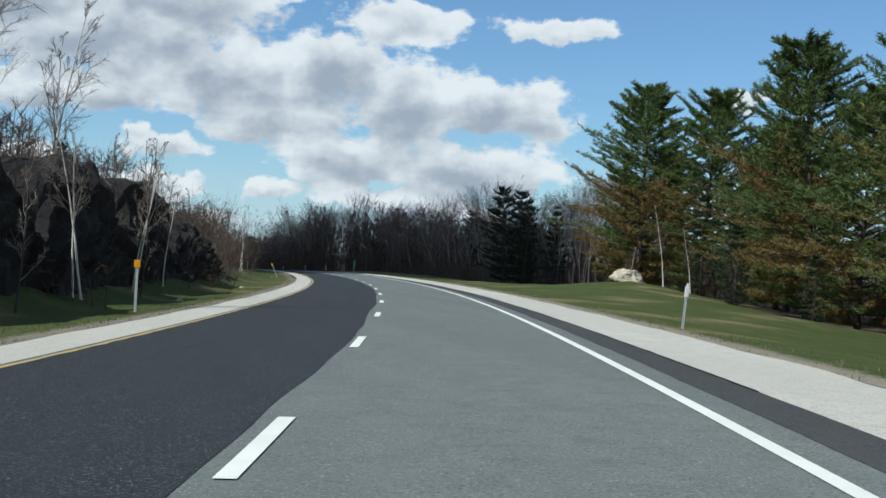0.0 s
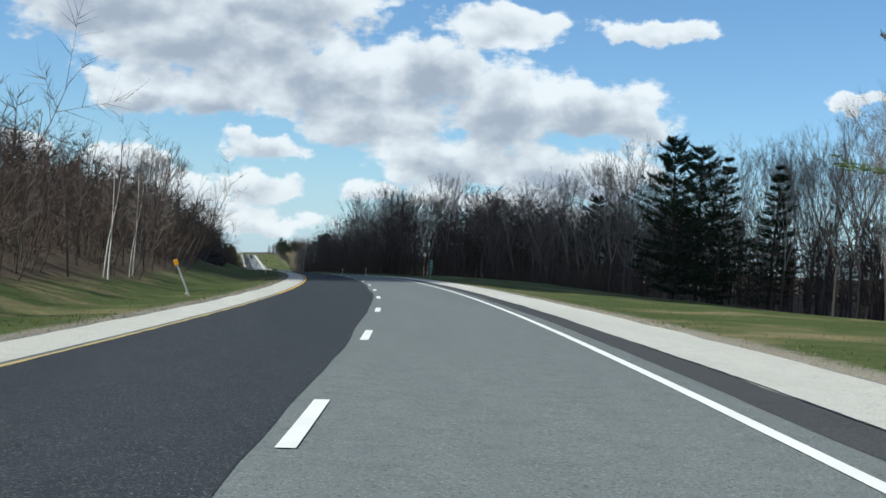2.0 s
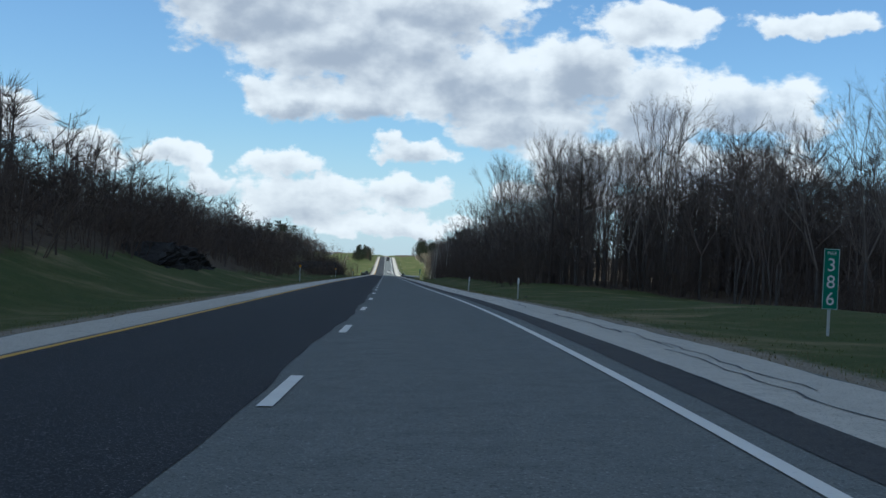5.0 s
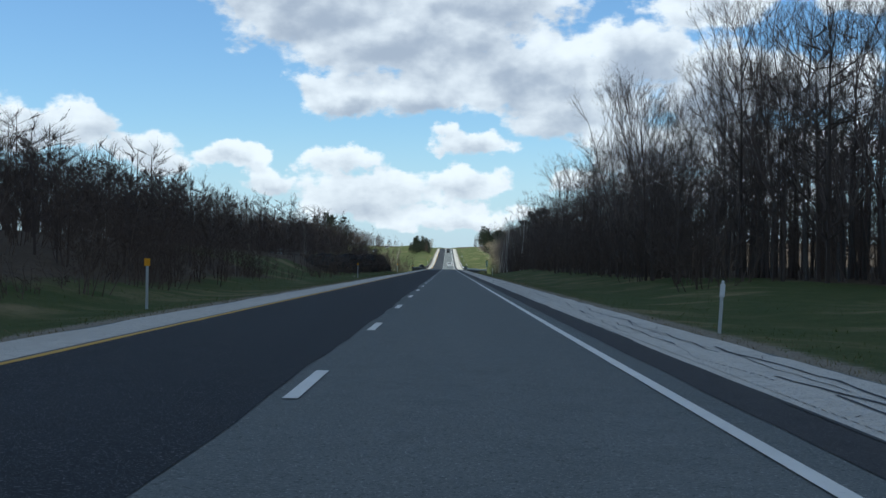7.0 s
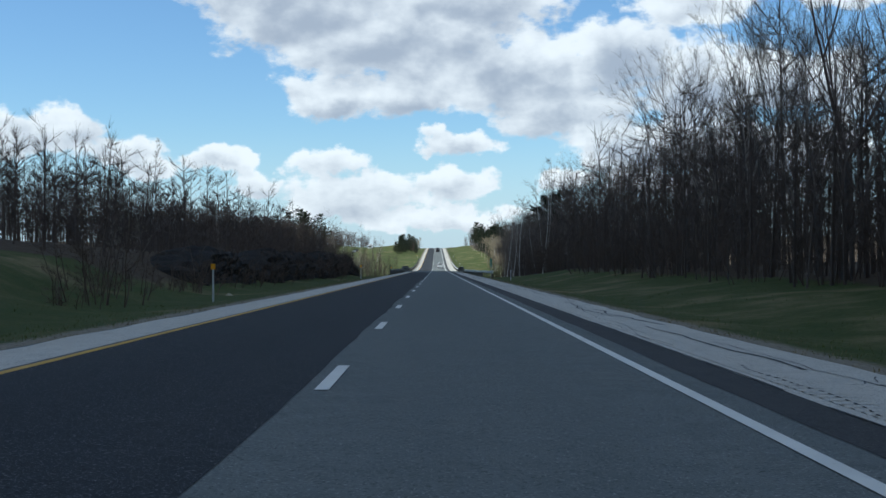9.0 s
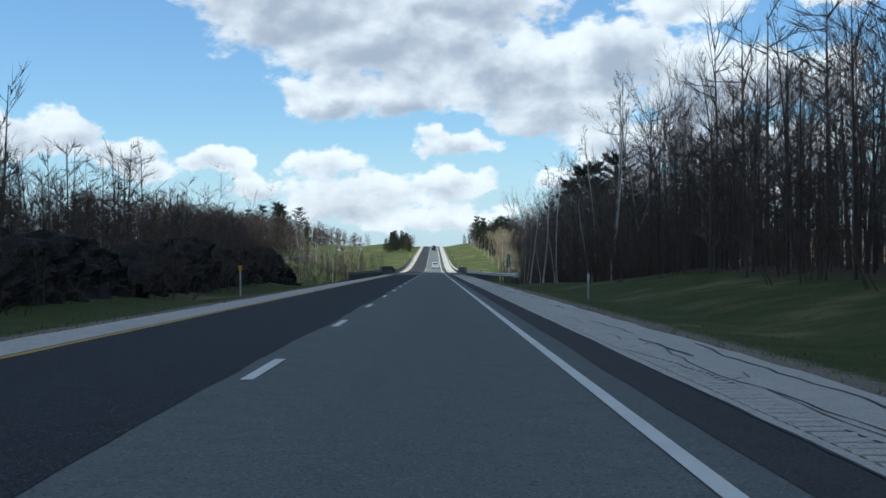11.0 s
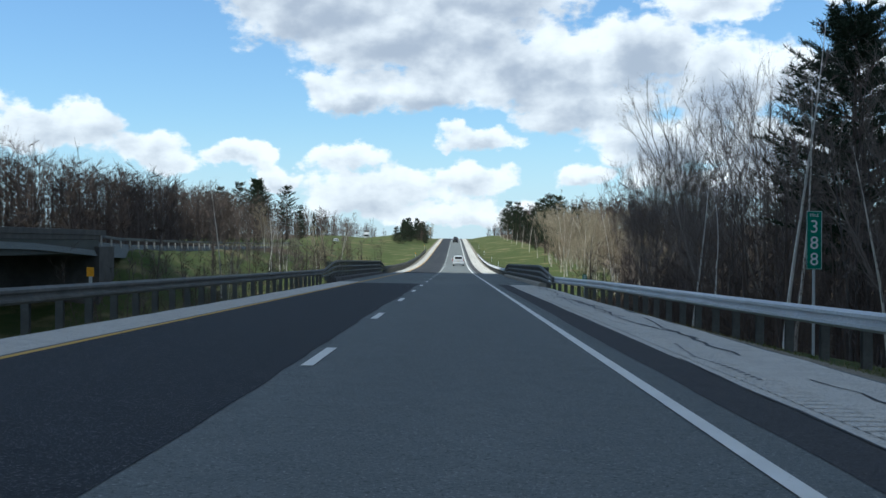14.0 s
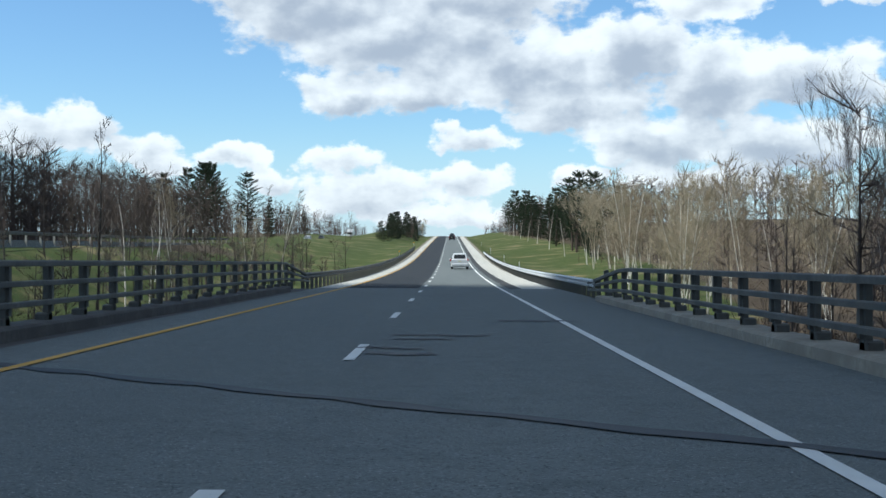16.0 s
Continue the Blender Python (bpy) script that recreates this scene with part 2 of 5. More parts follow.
M["white_paint"] = paint("white_road_paint", (0.86, 0.86, 0.82), (0.50, 0.50, 0.47))
M["yellow_paint"] = paint("yellow_road_paint", (0.66, 0.38, 0.06), (0.26, 0.22, 0.15))
M["yellow_worn"] = paint("worn_yellow_road_paint", (0.60, 0.42, 0.12), (0.30, 0.28, 0.22), 0.47)
M["concrete"] = worn("weathered_concrete", (0.42, 0.40, 0.36), (0.52, 0.50, 0.45), 0.8, 9, bump=0.4)
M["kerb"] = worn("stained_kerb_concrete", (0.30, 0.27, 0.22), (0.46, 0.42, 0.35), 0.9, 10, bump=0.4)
# mottled concrete with the shade of bridge sides put into its colour
M["concrete_dark"] = worn("stained_shade_concrete", (0.085, 0.08, 0.076), (0.14, 0.132, 0.122), 0.7, 7)
M["galv"] = worn("galvanised_steel", (0.58, 0.60, 0.61), (0.70, 0.72, 0.73), 0.7, 12, rough=0.5, metal=0.35, bump=0.1)
M["rail_old"] = worn("weathered_bridge_rail", (0.105, 0.108, 0.100), (0.19, 0.188, 0.172), 1.4, 14, rough=0.65, metal=0.25, bump=0.15)
M["wood_post"] = worn("creosote_post", (0.07, 0.06, 0.05), (0.13, 0.11, 0.09), 2, 18)
M["girder"] = worn("dark_green_girder", (0.035, 0.042, 0.04), (0.06, 0.065, 0.06), 0.5, 6, rough=0.6)
M["sign_green"] = worn("green_sheeting", (0.005, 0.20, 0.13), (0.008, 0.24, 0.16), 2, 20, rough=0.45, bump=0)
M["sign_white"] = worn("white_sheeting", (0.78, 0.80, 0.80), (0.84, 0.85, 0.85), 2, 20, rough=0.45, bump=0)
M["amber"] = worn("amber_reflector", (0.85, 0.36, 0.02), (0.95, 0.44, 0.03), 6, 40, rough=0.3, bump=0)
M["rock_pale"] = worn("pale_boulder", (0.40, 0.34, 0.24), (0.74, 0.68, 0.57), 1.6, 6, bump=0.8, dist=0.05)
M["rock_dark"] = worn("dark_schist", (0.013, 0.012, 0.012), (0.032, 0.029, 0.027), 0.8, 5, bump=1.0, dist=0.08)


def ground_material():
    n = Nodes("verge_ground", 0.95, spec=0.15)
    zone = n.nt.nodes.new("ShaderNodeAttribute")
    zone.attribute_name = "zone"
    sp = n.nt.nodes.new("ShaderNodeSeparateColor")
    n.link(zone.outputs["Color"], sp.inputs[0])
    patch, fine = n.noise(0.16, 5, 0.6), n.noise(7.0, 4, 0.7)
    green = n.mix(n.ramp(n.noise(0.7, 4), 0.35, 0.7), (0.060, 0.088, 0.024), (0.096, 0.108, 0.038))
    green = n.mix(n.ramp(fine, 0.42, 0.68), green, (0.048, 0.068, 0.020))
    dry = n.mix(n.ramp(fine, 0.35, 0.7), (0.27, 0.22, 0.12), (0.17, 0.135, 0.07))
    grass = n.mix(n.ramp(patch, 0.49, 0.74), green, dry)
    litter = n.mix(n.ramp(n.noise(2.2, 5), 0.3, 0.7), (0.070, 0.052, 0.036), (0.115, 0.088, 0.062))
    litter = n.mix(n.ramp(fine, 0.5, 0.75), litter, (0.05, 0.038, 0.026))
    gravel = n.mix(n.ramp(n.noise(20, 3, 0.7), 0.4, 0.65), (0.30, 0.27, 0.22), (0.17, 0.15, 0.115))
    edge = n.nt.nodes.new("ShaderNodeMath")
    edge.operation = "ADD"
    edge.inputs[1].default_value = -0.30
    n.link(sp.outputs[0], edge.inputs[0])
    e2 = n.nt.nodes.new("ShaderNodeMath")
    e2.operation = "MULTIPLY_ADD"
    e2.inputs[1].default_value = 0.6
    n.link(n.noise(0.9, 5, 0.65), e2.inputs[0])
    n.link(edge.outputs[0], e2.inputs[2])
    c = n.mix(n.ramp(e2.outputs[0], 0.35, 0.65), grass, litter)
    e3 = n.nt.nodes.new("ShaderNodeMath")
    e3.operation = "MULTIPLY_ADD"
    e3.inputs[1].default_value = 0.8
    n.link(n.noise(3.0, 5, 0.7), e3.inputs[0])
    n.link(sp.outputs[1], e3.inputs[2])
    c = n.mix(n.ramp(e3.outputs[0], 0.72, 1.12), c, gravel)
    n.colour(c)
    n.bump(fine, 0.8, 0.06)
    return n.m


M["ground"] = ground_material()


def leafy(name, a, b, c, rough=0.7, trans=0.0):
    """Foliage or twigs: tint per piece and per tree."""
    n = Nodes(name, rough, spec=0.2)
    k = n.mix(n.island(), a, b)
    k = n.mix(n.ramp(n.random(), 0.2, 1.0), k, c)
    n.colour(k)
    return n.m


def bark(name, a, b, stretch=(6, 6, 1.2), vary=None):
    n = Nodes(name, 0.95, spec=0.1)
    c = n.mix(n.ramp(n.noise(3.0, 5, 0.65, stretch), 0.35, 0.7), a, b)
    if vary:
        c = n.mix(n.random(), c, vary)
    n.colour(c)
    n.bump(n.noise(5, 4, 0.6, stretch), 0.6, 0.03)
    return n.m


M["bark"] = bark("grey_bark", (0.100, 0.089, 0.082), (0.178, 0.160, 0.146), vary=(0.088, 0.075, 0.067))
M["twig"] = leafy("brown_twigs", (0.158, 0.124, 0.108), (0.240, 0.190, 0.164), (0.145, 0.108, 0.094), 0.9)
M["twig_grey"] = leafy("grey_twigs", (0.210, 0.178, 0.155), (0.295, 0.250, 0.215), (0.190, 0.152, 0.132), 0.9)
M["twig_bud"] = leafy("budding_twigs", (0.34, 0.285, 0.20), (0.42, 0.36, 0.26), (0.31, 0.25, 0.18), 0.9)
M["scrub"] = leafy("scrub_stems", (0.108, 0.081, 0.067), (0.185, 0.141, 0.112), (0.098, 0.071, 0.058), 0.9)
M["birch"] = bark("birch_bark", (0.78, 0.75, 0.69), (0.62, 0.58, 0.52), (1, 1, 9), vary=(0.66, 0.60, 0.52))
M["pine_bark"] = bark("pine_bark", (0.075, 0.06, 0.05), (0.13, 0.105, 0.09))
M["needles"] = leafy("pine_needles", (0.078, 0.128, 0.040), (0.150, 0.195, 0.064), (0.095, 0.135, 0.042))
M["needles_olive"] = leafy("olive_pine_needles", (0.14, 0.145, 0.048), (0.185, 0.165, 0.055), (0.20, 0.135, 0.050))
M["needles_dark"] = leafy("spruce_needles", (0.022, 0.038, 0.022), (0.042, 0.062, 0.032), (0.026, 0.040, 0.020))
M["grass_blade"] = leafy("grass_blades", (0.075, 0.12, 0.022), (0.13, 0.15, 0.045), (0.10, 0.13, 0.03))
M["dry_blade"] = leafy("dry_grass_blades", (0.20, 0.16, 0.085), (0.30, 0.25, 0.14), (0.17, 0.15, 0.07))
M["far_wood"] = leafy("distant_woods", (0.095, 0.075, 0.066), (0.150, 0.120, 0.104), (0.105, 0.083, 0.073), 1.0)

# ---- building helpers ----


def mesh_from(name, verts, faces, mat):
    me = bpy.data.meshes.new(name)
    me.from_pydata([tuple(v) for v in verts], [], faces)
    me.materials.append(mat)
    me.update()
    return me


def part(name, bm, mat, parent, label="", smooth_shade=False):
    """Links a bmesh, or a ready mesh, as one object under a thing or a part."""
    if isinstance(bm, bpy.types.Mesh):
        me = bm
    else:
        me = bpy.data.meshes.new(name)
        bm.to_mesh(me)
        bm.free()
        me.materials.append(mat)
    if smooth_shade:
        for p in me.polygons:
            p.use_smooth = True
    ob = new(name, me)
    ob.parent = parent
    if label:
        ob["label"] = label
    return ob


def thing(name, label, category, m=None, group="", kind=""):
    ob = new(name)
    if m is not None:
        ob.matrix_basis = m
    return tagged(ob, label, category, group, kind)


def box(bm, x0, x1, y0, y1, z0, z1, bevel=0.0):
    r = bmesh.ops.create_cube(bm, size=1.0)
    vs = r["verts"]
    for v in vs:
        v.co = Vector((x0 + (v.co.x + 0.5) * (x1 - x0), y0 + (v.co.y + 0.5) * (y1 - y0), z0 + (v.co.z + 0.5) * (z1 - z0)))
    if bevel:
        es = list({e for v in vs for e in v.link_edges})
        bmesh.ops.bevel(bm, geom=es, offset=bevel, segments=1, affect="EDGES")
    return bm


def box_bm(*a, bevel=0.0):
    return box(bmesh.new(), *a, bevel=bevel)


class Tubes:
    """Collects tapered tubes and blades into plain vertex and face lists."""

    def __init__(self):
        self.v, self.f = [], []

    def tube(self, pts, radii, sides):
        base = len(self.v)
        up = Vector((0.31, 0.17, 0.93))
        for i, (p, r) in enumerate(zip(pts, radii)):
            a = pts[min(i + 1, len(pts) - 1)] - pts[max(i - 1, 0)]
            a.normalize()
            u = a.cross(up)
            if u.length < 1e-3:
                u = a.cross(Vector((1, 0, 0)))
            u.normalize()
            w = a.cross(u)
            for k in range(sides):
                q = 2 * math.pi * k / sides
                self.v.append(p + u * (r * math.cos(q)) + w * (r * math.sin(q)))
        for i in range(len(pts) - 1):
            for k in range(sides):
                a, b = base + i * sides + k, base + i * sides + (k + 1) % sides
                self.f.append((a, b, b + sides, a + sides))
        self.f.append(tuple(base + (len(pts) - 1) * sides + k for k in range(sides)))

    def twig(self, a, b, r):
        base = len(self.v)
        d = (b - a).normalized()
        u = d.cross(Vector((0.2, 0.5, 0.8))).normalized() * r
        w = d.cross(u)
        self.v += [a + u, a - u * 0.5 + w * 0.86, a - u * 0.5 - w * 0.86, b]
        self.f += [(base, base + 1, base + 3), (base + 1, base + 2, base + 3), (base + 2, base, base + 3)]

    def sliver(self, a, b, w):
        """The finest shoots: one narrow triangle each."""
        base = len(self.v)
        u = (b - a).cross(Vector((random.uniform(-1, 1), random.uniform(-1, 1), random.uniform(-1, 1)))).normalized() * w
        self.v += [a - u, a + u, b]
        self.f.append((base, base + 1, base + 2))

    def blade(self, a, b, w):
        base = len(self.v)
        d = b - a
        u = d.cross(Vector((random.uniform(-1, 1), random.uniform(-1, 1), random.uniform(-1, 1)))).normalized() * w
        self.v += [a - u * 0.4, a + u * 0.4, b + u * 0.5 - d * 0.35, b]
        self.f += [(base, base + 1, base + 2), (base, base + 2, base + 3)]

    def mesh(self, name, mat):
        return mesh_from(name, self.v, self.f, mat)

# ---- ground: one sheet that follows the road's line ----
# side slopes: at s, height over the pavement edge against the distance u from it
LEFT = (
    (-340, ((0, 0), (3, -0.3), (5, 0.3), (9, 3.6), (14, 5), (40, 9), (120, 14), (800, 14))),
    (-150, ((0, 0), (3, -0.2), (5, 0.4), (9, 2.6), (14, 3.8), (40, 8), (120, 13), (800, 14))),
    (-118, ((0, 0), (3, -0.2), (6, 0.5), (10, 2.0), (16, 3.5), (40, 7), (120, 13), (800, 14))),
    (-60, ((0, 0), (3, -0.2), (6, 0.4), (12, 2.4), (20, 5.0), (45, 8), (120, 14), (800, 14))),
    (10, ((0, 0), (3, -0.2), (6, 0.5), (12, 2.6), (22, 5.6), (45, 8), (120, 14), (800, 14))),
    (90, ((0, 0), (3, -0.2), (7, 0.5), (12, 1.8), (20, 3.0), (40, 4.5), (120, 10), (800, 12))),
    (150, ((0, 0), (4, -0.2), (7, 0.4), (10, 1.6), (18, 2.8), (40, 4), (120, 8), (800, 12))),
    (270, ((0, 0), (4, -0.3), (7, 0.2), (10, 2.2), (16, 2.2), (34, 2.5), (60, 5), (800, 12))),
    (300, ((0, 0), (1.5, -0.4), (6, -1.0), (14, -1.4), (24, -0.6), (30, 2.6), (45, 3.0), (60, 4), (800, 12))),
    (345, ((0, 0), (1.2, -0.4), (8, -3.2), (18, -4.6), (23, -3.0), (30, 3.7), (45, 4.0), (60, 4.4), (800, 12))),
    (366, ((0, -1), (1.2, -2), (8, -6.0), (24, -6.6), (30, -6.0), (45, -6), (60, -3), (110, 4), (800, 12))),
    (402, ((0, -1), (1.2, -2), (8, -5.6), (24, -5.8), (30, -5.6), (45, -5.6), (60, -2), (110, 5), (800, 12))),
    (426, ((0, 0), (1.2, -0.5), (8, -3.2), (18, -3.8), (23, -1.6), (30, 2.9), (45, 3.1), (60, 3.8), (800, 12))),
    (520, ((0, 0), (1.5, -0.6), (8, -2.4), (18, -1.6), (24, 0.6), (30, 2.6), (45, 2.8), (60, 3.6), (800, 12))),
    (640, ((0, 0), (3, -0.6), (10, -0.8), (20, 0.4), (30, 1.5), (45, 1.7), (60, 2.6), (800, 12))),
    (800, ((0, 0), (4, -0.2), (10, 1.6), (18, 2.6), (28, 0.6), (36, -0.1), (60, 0.4), (800, 10))),
    (1000, ((0, 0), (4, -0.2), (10, 1.0), (20, 2.0), (30, 1.6), (38, 0.5), (60, 2), (800, 14))),
)
RIGHT = (
    (-340, ((0, 0), (3, -0.3), (8, -1.2), (16, -2.2), (60, -3), (3000, -4))),
    (-190, ((0, 0), (3, -0.2), (8, -0.9), (16, -2.0), (60, -3), (3000, -4))),
    (-155, ((0, 0), (4, 0.0), (8, 0.1), (14, -0.4), (24, -1.6), (60, -3), (3000, -4))),
    (-124, ((0, 0), (4, 0.05), (9, 0.25), (13, 0.45), (18, 0.2), (26, -0.8), (60, -2), (3000, -4))),
    (-95, ((0, 0), (4, -0.1), (9, -0.2), (14, -0.3), (26, -0.8), (60, -2), (3000, -4))),
    (-50, ((0, 0), (5, -0.2), (12, -0.4), (25, -0.8), (60, -2.5), (3000, -4))),
    (-5, ((0, 0), (4, 0), (8, 0.35), (14, 0.3), (30, -1.0), (60, -3), (3000, -4))),
    (60, ((0, 0), (4, -0.1), (9, 0.1), (16, 0.0), (30, -1.0), (60, -2), (3000, -4))),
    (110, ((0, 0), (3, -0.2), (6, 0.1), (10, 0.6), (20, 0.8), (60, 1), (3000, 0))),
    (240, ((0, 0), (3, -0.2), (7, 0.5), (10, 1.1), (25, 1.4), (60, 2), (3000, 0))),
    (285, ((0, 0), (3, -0.4), (8, -0.3), (20, -0.6), (60, 0), (3000, 0))),
    (335, ((0, 0), (1.2, -0.4), (10, -3.0), (30, -4.0), (60, -3), (3000, 0))),
    (385, ((0, -2), (1.2, -3), (8, -7), (40, -8), (90, -5), (3000, 0))),
    (440, ((0, 0), (1.2, -0.5), (12, -3.2), (40, -3.0), (90, 0), (3000, 2))),
    (520, ((0, 0), (2, -0.5), (8, -1.0), (20, -0.4), (60, 1.5), (3000, 4))),
    (640, ((0, 0), (3, -0.4), (8, 0.3), (20, 1.8), (60, 4), (3000, 8))),
    (1000, ((0, 0), (4, 0), (12, 1.4), (40, 4), (120, 8), (3000, 14))),
)
EDGE_L, EDGE_R = -5.3, 6.7


def lerp_table(table, x):
    if x <= table[0][0]:
        return table[0][1]
    for (a, ya), (b, yb) in zip(table, table[1:]):
        if x <= b:
            return ya + (yb - ya) * (x - a) / (b - a)
    return table[-1][1]


def side(table, s, u):
    if s <= table[0][0]:
        return lerp_table(table[0][1], u)
    for (a, pa), (b, pb) in zip(table, table[1:]):
        if s <= b:
            k = smooth(a, b, s)
            return lerp_table(pa, u) * (1 - k) + lerp_table(pb, u) * k
    return lerp_table(table[-1][1], u)


def ground_z(s, d):
    z = grade_height(s) + bank(s) * max(-6, min(8, d))
    valley = smooth(360, 374, s + 0.78 * d * (abs(d) < 12)) * (1 - smooth(394, 410, s + 0.78 * d * (abs(d) < 12)))
    if d < EDGE_L:
        u = EDGE_L - d
        h = side(LEFT, s, u)
    elif d > EDGE_R:
        u = d - EDGE_R
        h = side(RIGHT, s, u)
    else:
        u = 0
        h = -0.22 - 6.0 * valley
    if u > 1.5:
        p = Vector((s * 0.11, d * 0.13, 0))
        h += (noise.noise(p) * 0.25 + noise.noise(p * 3.1) * 0.08) * min(1, (u - 1.5) / 4)
    if -140 < s < -106 and d > 8:
        h += 0.5 * math.exp(-((s + 123.5) / 5.5) ** 2 - ((d - 21.5) / 4.0) ** 2)
    far = max(0.0, s - 1100)
    return z + h + far * 0.02


def ground(s, d, h=0.0):
    p = road(s, d)
    p.z = ground_z(s, d) + h
    return p


# forest edge on each side: d of the first stems, by s
FOREST_R = ((-340, 26), (-190, 25), (-140, 27), (-100, 27), (-60, 31), (-10, 36), (30, 40), (70, 36), (105, 24), (140, 18), (200, 16.5), (270, 16), (330, 15.5), (390, 15), (430, 17), (450, 26), (520, 30), (640, 24), (800, 22), (1400, 26))
FOREST_L = ((-340, -12), (-150, -11.5), (-90, -11), (-40, -13), (30, -15), (80, -12), (120, -11.5), (126, -24), (150, -24), (162, -13), (286, -12), (298, -52), (440, -52), (470, -40), (530, -30), (560, -66), (640, -70), (900, -66), (1400, -60))


def build_ground():
    ss = list(range(-900, -340, 40)) + list(range(-340, 530, 4)) + list(range(530, 1300, 14)) + [1350, 1450, 1600, 1900, 2400, 3200, 4400]
    ds = [-800, -560, -400, -280, -190, -130, -95, -78, -66, -62, -58, -52, -46, -42, -38, -34, -30, -27, -24, -21.5, -19, -17, -15.3, -13.8, -12.4, -11, -9.8, -8.7, -7.8, -7, -6.4, -5.9, -5.5, -5.1,
          -2, 2, 6.4, 6.8, 7.2, 7.8, 8.6, 9.6, 10.8, 12, 13.4, 15, 17, 19, 21.5, 24, 27, 31, 36, 42, 50, 62, 80, 110, 160, 240, 380, 600, 1000, 1700, 3000]
    vs, fs, zone = [], [], []
    for s in ss:
        fl, fr = lerp_table(FOREST_L, s), lerp_table(FOREST_R, s)
        for d in ds:
            vs.append(ground(s, d))
            depth = (fl - d) if d < 0 else (d - fr)
            wood = min(1.0, max(0.0, (depth + 3.0) / 5.0))
            u = (EDGE_L - d) if d < EDGE_L else (d - EDGE_R)
            zone.append((wood, min(1.0, max(0.0, 1 - u / 1.3)), 0, 1))
    n = len(ds)
    for i in range(len(ss) - 1):
        for j in range(n - 1):
            a = i * n + j
            fs.append((a, a + 1, a + n + 1, a + n))
    me = mesh_from("ground", vs, fs, M["ground"])
    at = me.color_attributes.new("zone", "FLOAT_COLOR", "POINT")
    at.data.foreach_set("color", [c for z in zone for c in z])
    for p in me.polygons:
        p.use_smooth = True
    tagged(new("ground", me), "rolling grass verges giving way to brown leaf litter", "ground", kind="structure")


build_ground()

# ---- carriageway ----


def ribbon(name, s0, s1, d0, d1, h, mat, label="", parent=None, step=3.0, category="road", kind="structure", skew=0.0):
    """A strip of paving or paint between the offsets d0 and d1 (numbers, or functions of s)."""
    f0 = d0 if callable(d0) else (lambda s: d0)
    f1 = d1 if callable(d1) else (lambda s: d1)
    n = max(1, int((s1 - s0) / step))
    vs, fs = [], []
    for i in range(n + 1):
        s = s0 + (s1 - s0) * i / n
        for f in (f0, f1):
            d = f(s)
            vs.append(road(s + skew * d, d, h))
    for i in range(n):
        fs.append((2 * i, 2 * i + 1, 2 * i + 3, 2 * i + 2))
    ob = new(name, mesh_from(name, vs, fs, mat))
    if parent:
        ob.parent = parent
        if label:
            ob["label"] = label
        return ob
    return tagged(ob, label, category, kind=kind)


def wander(base, amp, freq, seed):
    return lambda s: base + amp * noise.noise(Vector((s * freq, seed, 0.3))) + amp * 0.4 * noise.noise(Vector((s * freq * 5, seed, 3.3)))


BR0, BR1 = 355.3, 417.5
S_MIN, S_MAX = -520.0, 1320.0
carriage = thing("road", "two-lane divided highway with worn grey asphalt", "road", kind="structure")
ribbon("base_course", S_MIN, BR0, -5.25, 6.65, 0.0, M["lane_grey"], "worn light grey asphalt", carriage, 4)
ribbon("bridge_deck_surface", BR0, BR1, -5.25, 6.75, 0.0, M["deck"], "smooth mid-grey bridge asphalt", carriage, 4)
ribbon("base_course", BR1, S_MAX, -5.25, 6.65, 0.0, M["lane_grey"], "", carriage, 6)
for a, b, st in ((S_MIN, 6.0, 1.0), (6.0, BR0, 1.0), (BR1, S_MAX, 5.0)):
    # the shaded stretch up to the bridge gets the brightened copy
    pale = M["shoulder_shaded"] if a == 6.0 else M["shoulder"]
    ribbon("dark_lane", a, b, -3.94, wander(-0.22, 0.14, 0.09, 1.0), 0.005, M["lane_dark"], "darker newer asphalt of the passing lane", carriage, st)
    ribbon("dark_edge_strip", a, b, wander(4.25, 0.05, 0.2, 5.0), wander(4.88, 0.03, 0.4, 9.0), 0.005, M["strip_dark"], "dark strip beside the edge line", carriage, st)
    ribbon("left_shoulder", a, b + (4 if b == BR0 else 0), wander(-5.2, 0.12, 0.3, 11.0), -4.05, 0.006, pale, "pale paved inner shoulder", carriage, st)
    ribbon("right_shoulder", a, b - (0.4 if b == BR0 else 0), wander(4.88, 0.03, 0.4, 9.0), wander(6.62, 0.14, 0.3, 7.0), 0.006, pale, "pale paved outer shoulder", carriage, st)
tagged(ribbon("edge_line", S_MIN, S_MAX, 3.735, 3.885, 0.010, M["white_paint"], "solid white edge line", step=3), category="road marking", kind="structure")
tagged(ribbon("edge_line", S_MIN, -100, wander(-3.945, 0.03, 0.9, 31.0), wander(-3.855, 0.04, 1.5, 33.0), 0.010, M["yellow_worn"], "faded patchy yellow edge line", step=0.6), category="road marking", kind="structure")
tagged(ribbon("edge_line", -100, S_MAX, wander(-3.965, 0.015, 0.8, 21.0), wander(-3.83, 0.025, 1.3, 23.0), 0.010, M["yellow_paint"], "solid yellow edge line with ragged rim", step=1.0), category="road marking", kind="structure")

tagged(ribbon("edge_line", 359, 419, -3.98, -3.82, 0.014, M["yellow_paint"], "clean solid yellow edge line on the bridge", step=2), category="road marking", kind="structure")

